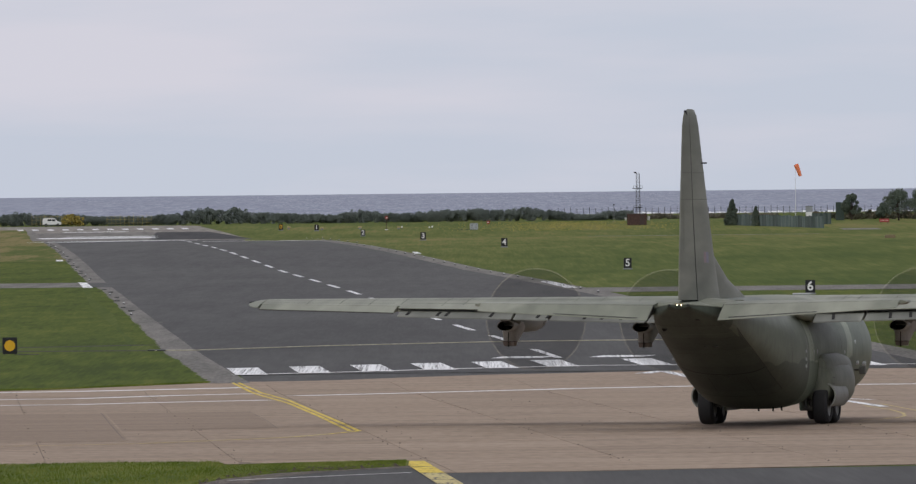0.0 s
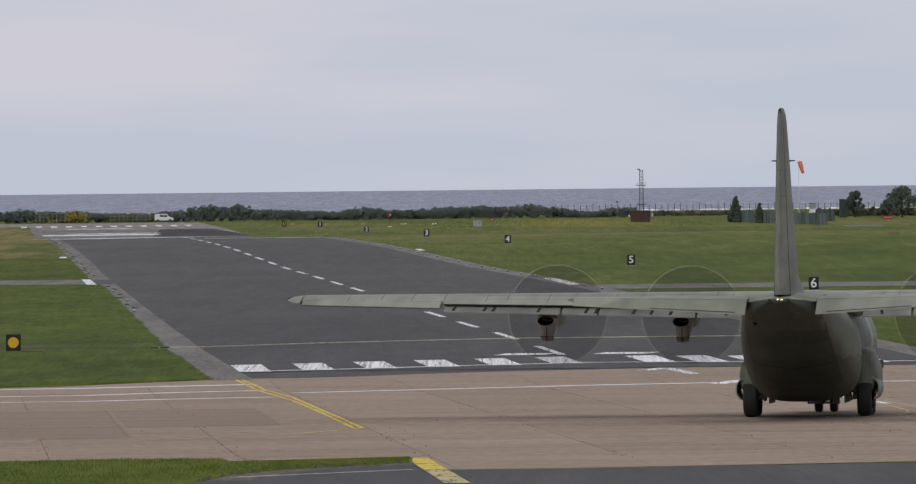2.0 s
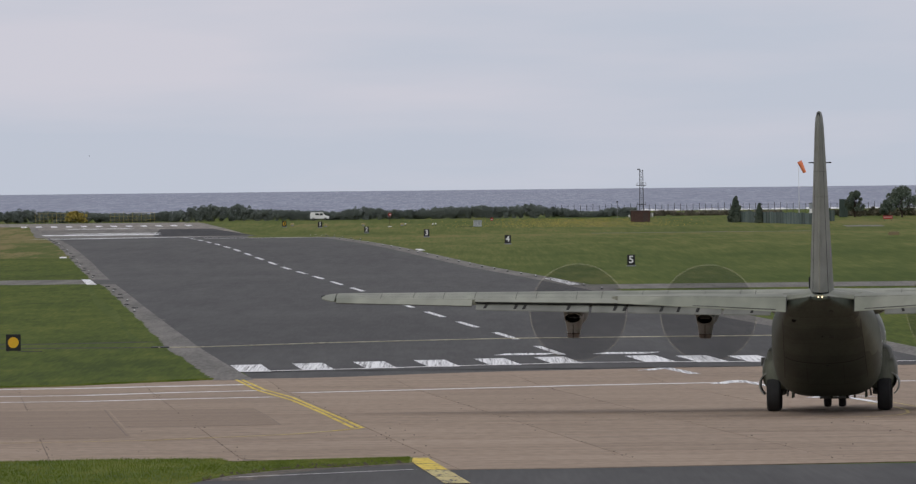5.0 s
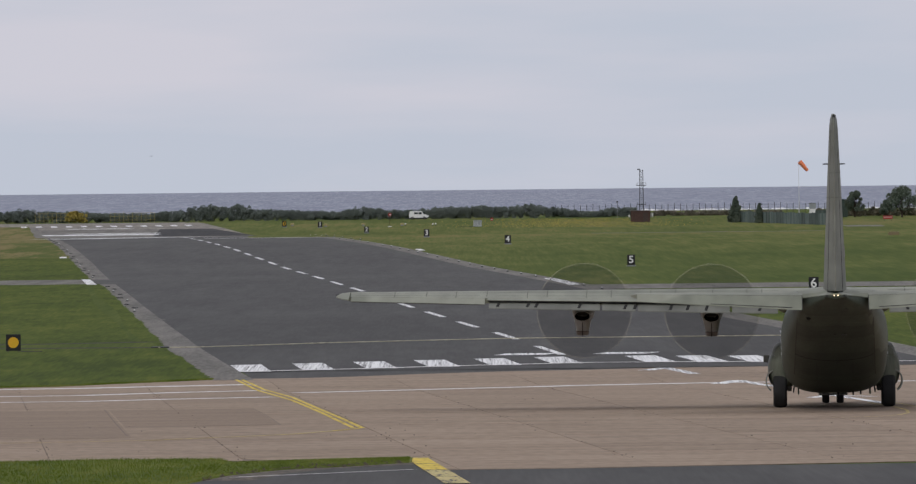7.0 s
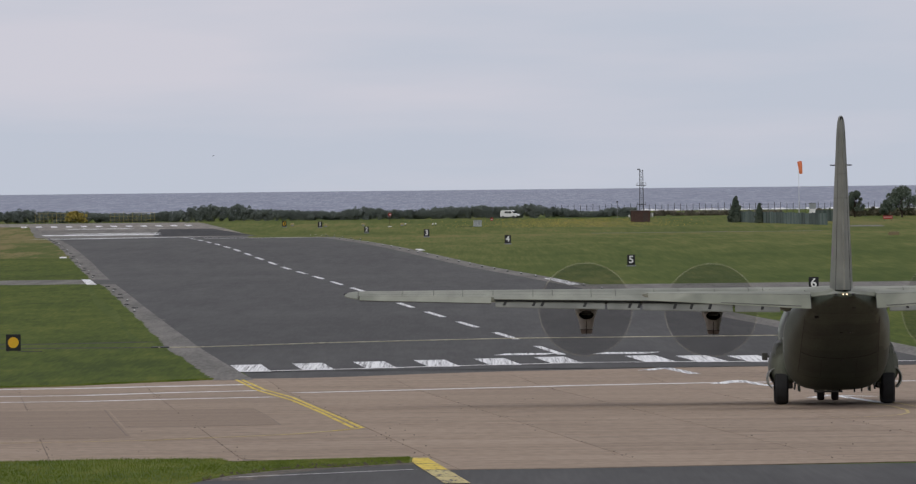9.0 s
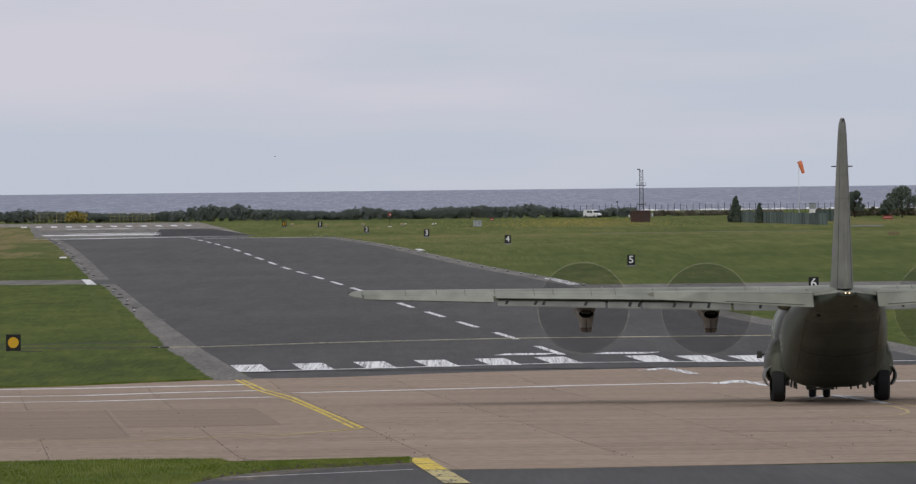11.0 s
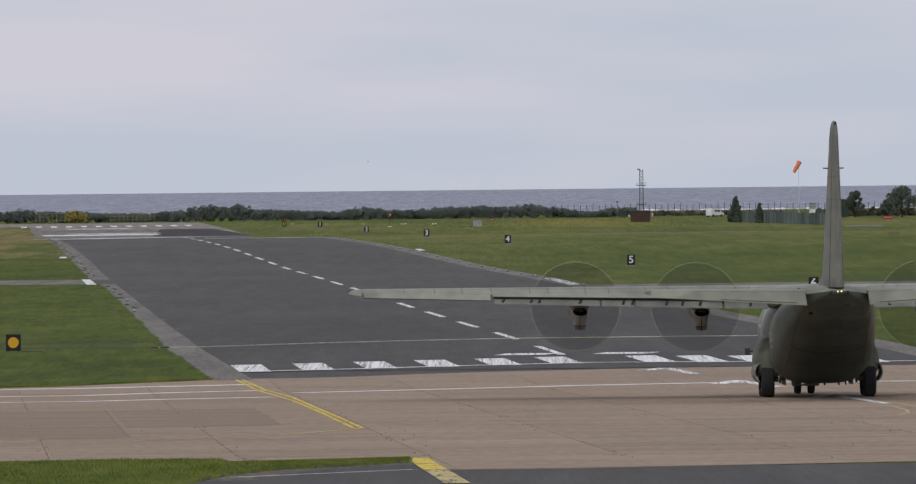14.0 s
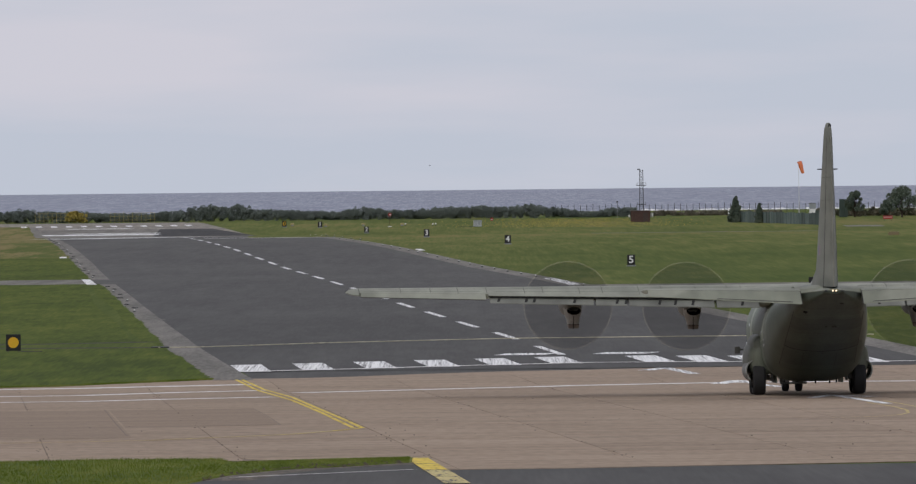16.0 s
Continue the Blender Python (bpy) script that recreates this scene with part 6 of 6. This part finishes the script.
def tree(x, y, h, w, shape, label, seed):
    rng = random.Random(seed)
    t = thing("tree", label, "tree", m=pose(x, y, land(y)))
    bm = rod((0, 0, -0.2), (0.05, 0, h * 0.5), 0.16 * h / 5, 0.10 * h / 5, 8)
    rod((0.05, 0, h * 0.5), (0, 0, h * 0.92), 0.10 * h / 5, 0.03, 7, bm)
    part("trunk", bm, BARK, t)
    limbs = bmesh.new()
    centres = []
    if shape == "cone":
        for i in range(150):
            u = rng.uniform(0.08, 1.0) ** 1.25
            r = w * 0.55 * (1.04 - u) ** 0.8 * rng.uniform(0.75, 1.15)
            a = rng.uniform(0, 6.3)
            c = (r * rng.uniform(0.3, 0.95) * math.cos(a), r * 0.75 * math.sin(a), h * u)
            rod((0, 0, c[2] - 0.1), c, 0.03, 0.012, 5, limbs)
            centres.append((*c, (0.07 * w + 0.1 * rng.random()) * (1.25 - 0.7 * u)))
    else:
        for i in range(46):
            a, u = rng.uniform(0, 6.3), rng.uniform(0.22, 1.0)
            r = w * 0.5 * math.sin(math.pi * min(1, 0.18 + u * 0.78)) ** 0.7 * rng.uniform(0.35, 1.0)
            c = (r * math.cos(a), r * math.sin(a), h * (0.12 + 0.82 * u))
            rod((0, 0, h * 0.3 * u + 0.2), c, 0.05, 0.015, 5, limbs)
            centres.append((*c, 0.11 * w + 0.12 * rng.random()))
    part("limb", limbs, BARK, t)
    v, f = leaf_cloud(rng, centres, 130, 0.16)
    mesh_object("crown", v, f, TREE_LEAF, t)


def scrub(name, label, spots, per, size, mat, seed):
    """A belt of shrubs as one mass: spots are (x, y, height, width)."""
    rng = random.Random(seed)
    centres = []
    for x, y, h, w in spots:
        for _ in range(9):
            u = rng.random()
            r = w * rng.uniform(0.18, 0.30)
            centres.append((x + rng.uniform(-0.5, 0.5) * w, y + rng.uniform(-0.8, 0.8), land(y) + r * 0.4 + (h - r) * u ** 0.7, r))
    v, f = leaf_cloud(rng, centres, per, size)
    ob = mesh_object(name, v, f, mat)
    return tagged(ob, label, "shrubs", kind="stuff")


def build_vegetation():
    rng = random.Random(12)
    height = lambda x: float(np.interp(x, [-96, -87, -82, -80, -72, -68, -58, -55.7, -52, -50.8, -49.4, -48.7, -47.8, -46, -43.6, -42.8, -41, -39.6, -36, -29, -22.7, -21, -18.5, -17.6, -16, -13, -9.3, -3.7, 0.7, 4.6, 7.4, 13, 16.3, 19.7, 22, 24, 27.3, 28.2, 30.6, 34],
                                       [2.3, 2.3, 2.7, 2.25, 2.2, 1.75, 1.65, 2.1, 2.15, 3.0, 3.0, 2.5, 3.15, 3.35, 2.85, 3.4, 3.4, 2.4, 2.1, 1.85, 1.6, 1.95, 2.6, 2.65, 2.15, 1.85, 1.8, 2.3, 2.25, 2.65, 2.2, 2.65, 2.35, 1.75, 1.45, 1.05, 1.0, 1.5, 1.8, 1.8]))
    spots = []
    x = -96.0
    while x < 34.0:
        for row in range(2):
            spots.append((x + rng.uniform(-0.4, 0.4), 2172 + row * 2.5 + rng.uniform(-1, 1), height(x) * rng.uniform(0.88, 1.0), 1.9))
        x += 0.85
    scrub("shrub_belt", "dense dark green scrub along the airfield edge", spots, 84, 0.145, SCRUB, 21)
    # both scrub colours below are lightened for the distance haze
    spots = [(x, 2195 + rng.uniform(-3, 3), rng.uniform(0.5, 1.15), 1.8) for x in np.arange(34.5, 62, 0.9)]
    scrub("dune_grass", "brownish dune scrub before the shore", spots, 40, 0.17,
          surface("dune_scrub", [(0.4, (0.095, 0.090, 0.062)), (0.6, (0.185, 0.165, 0.125))], [(1.0, (0.6, 0.6, 0.6), 3)], 0.9), 22)
    spots = [(x, 2110 + rng.uniform(-25, 15), rng.uniform(0.5, 1.7), 1.8) for x in np.arange(66, 96, 0.8)]
    scrub("low_scrub", "low mixed brown and green scrub", spots, 28, 0.26,
          surface("mixed_scrub", [(0.4, (0.050, 0.056, 0.034)), (0.6, (0.135, 0.115, 0.075))], [(1.0, (0.5, 0.5, 0.5), 3)], 0.9), 23)
    spots = [(-73.2 + 0.42 * i, 2150 + 0.3 * i, 2.7 - 0.26 * abs(i - 2.0), 1.3) for i in range(7)]
    scrub("gorse_bush", "yellow flowering gorse bush", spots, 36, 0.22, GORSE, 24)
    for x0, x1 in ((-80.0, -72.0), (-65.8, -57.4)):
        paint = plain("pale_yellow_paint", (0.42, 0.36, 0.13), 0.7) if x0 < -70 else paint
        f = thing("yellow_frame", "thin yellow tubular frame row at the runway end", "frame", "yellow frames at the runway end")
        y, z = 2158, land(2158)
        k = int((x1 - x0) / 0.8)
        for i in range(k + 1):
            x = x0 + (x1 - x0) * i / k
            part("post", rod((x, y, z - 0.1), (x, y, z + 1.9 + 0.3 * (i % 3 == 0)), 0.024, seg=5), paint, f)
        for h in (0.5, 1.2, 1.85):
            part("rail", rod((x0, y, z + h), (x1, y, z + h), 0.022, seg=5), paint, f)
    # yellow flowers in the meadow
    v, fc = [], []
    for _ in range(2600):
        x, y = rng.gauss(20, 9), rng.uniform(1950, 2110)
        z, s = land(y), rng.uniform(0.03, 0.085)
        o = len(v)
        v += [(x - s, y, z + 0.05), (x + s, y, z + 0.05), (x, y, z + 0.05 + s * 1.6)]
        fc.append((o, o + 1, o + 2))
    tagged(mesh_object("meadow_flowers", v, fc, GORSE), "yellow flowers scattered in the meadow", "flowers", kind="stuff")
    tree(48.95, 2006, 4.5, 3.0, "cone", "dark green conical conifer beside the screen fence", 31)
    tree(52.7, 1990, 3.4, 1.9, "cone", "slim dark shrub tree before the screen fence", 32)
    tree(72.6, 2082, 4.9, 3.3, "round", "dark green round tree beside a screen", 33)
    tree(80.6, 2066, 5.6, 6.0, "round", "large dense dark green tree", 34)
    tree(86.0, 2072, 6.2, 6.5, "round", "large dense dark green tree", 35)
    tree(77.6, 2058, 3.2, 2.6, "round", "small dark bushy tree", 36)
    # surf along the beach
    v, fc = [], []
    for _ in range(80):
        x, y = rng.uniform(40, 130), rng.uniform(2562, 2600)
        w = rng.uniform(0.4, 2.2)
        o = len(v)
        v += [(x - w, y, SEA_LEVEL + 0.02), (x + w, y, SEA_LEVEL + 0.02), (x + w * 0.7, y + 3, SEA_LEVEL + rng.uniform(0.05, 0.25)), (x - w * 0.8, y + 3, SEA_LEVEL + rng.uniform(0.1, 0.5))]
        fc.append((o, o + 1, o + 2, o + 3))
    tagged(mesh_object("surf", v, fc, WHITE), "white breaking surf along the shore", "surf", kind="stuff")


# ---------------------------------------------------------------- moving van and bird
def build_van():
    van = thing("white_van", "small white van driving along the field edge", "van")
    prof = [(-2.1, 0.35), (-2.12, 1.2), (-2.0, 1.75), (-1.8, 1.86), (0.35, 1.86), (0.75, 1.72), (1.35, 1.10), (2.0, 0.95), (2.15, 0.75), (2.12, 0.35)]
    v, f = skin([[(x, y * (0.94 if abs(y) > 0.8 else 1.0), z) for x, z in prof] for y in (-0.85, -0.70, 0.70, 0.85)])
    part_body = mesh_object("body", v, f, WHITE, van, "white painted body")
    for s in (-1, 1):
        y0, y1 = sorted((s * 0.80, s * 0.812))
        part("side_window", box(0.05, 0.75, y0, y1, 1.15, 1.6), GLASS_DARK, part_body)
        part("side_window", box(-0.95, -0.1, y0, y1, 1.2, 1.6), GLASS_DARK, part_body)
        part("headlight", box(2.02, 2.13, *sorted((s * 0.5, s * 0.75)), 0.68, 0.86), GLASS_DARK, part_body)
        part("sill", box(-2.0, 2.0, *sorted((s * 0.78, s * 0.83)), 0.28, 0.40), BLACK, part_body)
    part("windscreen", box(0.80, 1.30, -0.68, 0.68, 1.15, 1.62), GLASS_DARK, part_body)
    part("bumper", box(2.1, 2.2, -0.75, 0.75, 0.35, 0.58), BLACK, part_body)
    wheels = []
    for x in (-1.35, 1.35):
        for s in (-1, 1):
            w = wheel("wheel", van, 0, 0, 0.33, 0.2, "black tyre with grey hub")
            w.rotation_euler = (0, 0, radians(90))
            wheels.append((w, (x, s * 0.74, 0.33)))
    return van, wheels


def build_bird():
    b = thing("bird", "small dark seabird in flight", "bird")
    v, f = skin([[(x, 0.05 * r * math.cos(k * math.tau / 8), 0.05 * r * math.sin(k * math.tau / 8)) for k in range(8)]
                 for x, r in ((-0.25, 0.2), (-0.1, 1.0), (0.1, 1.1), (0.22, 0.6), (0.3, 0.1))])
    mesh_object("body", v, f, BLACK, b, "", True)
    for s in (-1, 1):
        v, f = skin([[(0.10, s * 0.03, 0.02), (-0.08, s * 0.03, 0.02), (-0.08, s * 0.03, 0.0), (0.10, s * 0.03, 0.0)],
                     [(0.06, s * 0.28, 0.10), (-0.08, s * 0.28, 0.10), (-0.08, s * 0.28, 0.09), (0.06, s * 0.28, 0.09)],
                     [(-0.05, s * 0.55, 0.05), (-0.09, s * 0.55, 0.05), (-0.09, s * 0.55, 0.045), (-0.05, s * 0.55, 0.045)]])
        mesh_object("wing", v, f, BLACK, b)
    return b


build_arrestor()
build_markers()
build_edge_lights()
build_mast()
build_fences()
SOCK, SOCK_AT = build_windsock()
build_vegetation()
VAN, VAN_WHEELS = build_van()
BIRD = build_bird()

# seconds, x, y of the van
VAN_SIZE = 0.84
DRIVE = [(0.0, -76.2, 2158), (3.5, -40.2, 2158), (7.0, -7.35, 2156), (9.0, 9.9, 2152), (12.5, 36.8, 2124), (13.0, 40.35, 2122), (13.5, 44.1, 2120),
         (14.0, 47.9, 2122), (14.3, 49.7, 2125), (14.6, 50.9, 2128), (15.0, 51.2, 2131), (16.0, 51.4, 2136)]
# seconds and swing of the windsock, degrees from hanging, to the right
SWING = [(0.0, 22), (0.5, 15), (1.0, 8), (1.5, 6), (2.0, 18), (2.5, 28), (3.0, 24), (4.2, 22), (5.5, 32), (6.5, 42), (7.0, 42), (7.5, 37), (8.0, 24), (8.5, 15),
         (9.0, 8), (10.2, 14), (11.5, 26), (12.0, 33), (12.5, 29), (13.0, 3), (13.4, -11), (13.8, -24), (14.2, -27), (14.6, -21), (15.0, -13), (15.4, -2), (15.8, 11), (16.0, 17)]


def field_motions():
    rows = []
    ts, xs, ys = zip(*DRIVE)
    for i in range(33):
        t = 0.5 * i
        x, y = float(np.interp(t, ts, xs)), float(np.interp(t, ts, ys))
        x1, y1 = float(np.interp(min(16, t + 0.5), ts, xs)), float(np.interp(min(16, t + 0.5), ts, ys))
        x0, y0 = float(np.interp(max(0, t - 0.5), ts, xs)), float(np.interp(max(0, t - 0.5), ts, ys))
        turn = math.degrees(math.atan2(y1 - y0, x1 - x0))
        rows.append((t, pose(x, y, land(y) + 0.02, 0, 0, turn)))
    VAN.scale = (VAN_SIZE,) * 3
    walk(VAN, rows)
    for w, at in VAN_WHEELS:
        walk(w, [(i / FPS, Matrix.Translation(at) @ pose(0, 0, 0, 0, 0, 90) @ Matrix.Rotation(min(i / FPS, 14.6) * 8.6 / 0.33, 4, "X")) for i in range(481)])
    walk(SOCK, [(t, Matrix.Translation(SOCK_AT) @ pose(0, 0, 0, 8, -a, 0)) for t, a in SWING])
    walk(BIRD, [(t, pose(-137.6 + 8.15 * t, 3000, z, 6 * math.sin(t * 2), 0, 0)) for t, z in
                ((0, 14.2), (3.5, 13.7), (7.0, 13.4), (9.0, 13.3), (12.5, 12.3), (14.5, 10.9), (16.0, 10.1))])


build_slabs(APRON)


def motions():
    walk(AIRCRAFT, [(t, pose(x, y, land(y) + 0.026, -0.355, 0, -h)) for t, x, y, h in TAXI])
    times = [p[0] for p in TAXI]
    gone = [0.0]
    for a, b in zip(TAXI, TAXI[1:]):
        gone.append(gone[-1] + math.hypot(b[1] - a[1], b[2] - a[2]))
    for ob, x, y, r in WHEELS:
        walk(ob, [(i * 0.1, Matrix.Translation((x, y, r)) @ Matrix.Rotation(-float(np.interp(i * 0.1, times, gone)) / r, 4, "X"))
                  for i in range(161)])
    for ob in PROPS:
        walk(ob, [(i / FPS, Matrix.Translation(ob.location) @ Matrix.Rotation(radians(80 * i), 4, "Y")) for i in range(481)])
    field_motions()


motions()
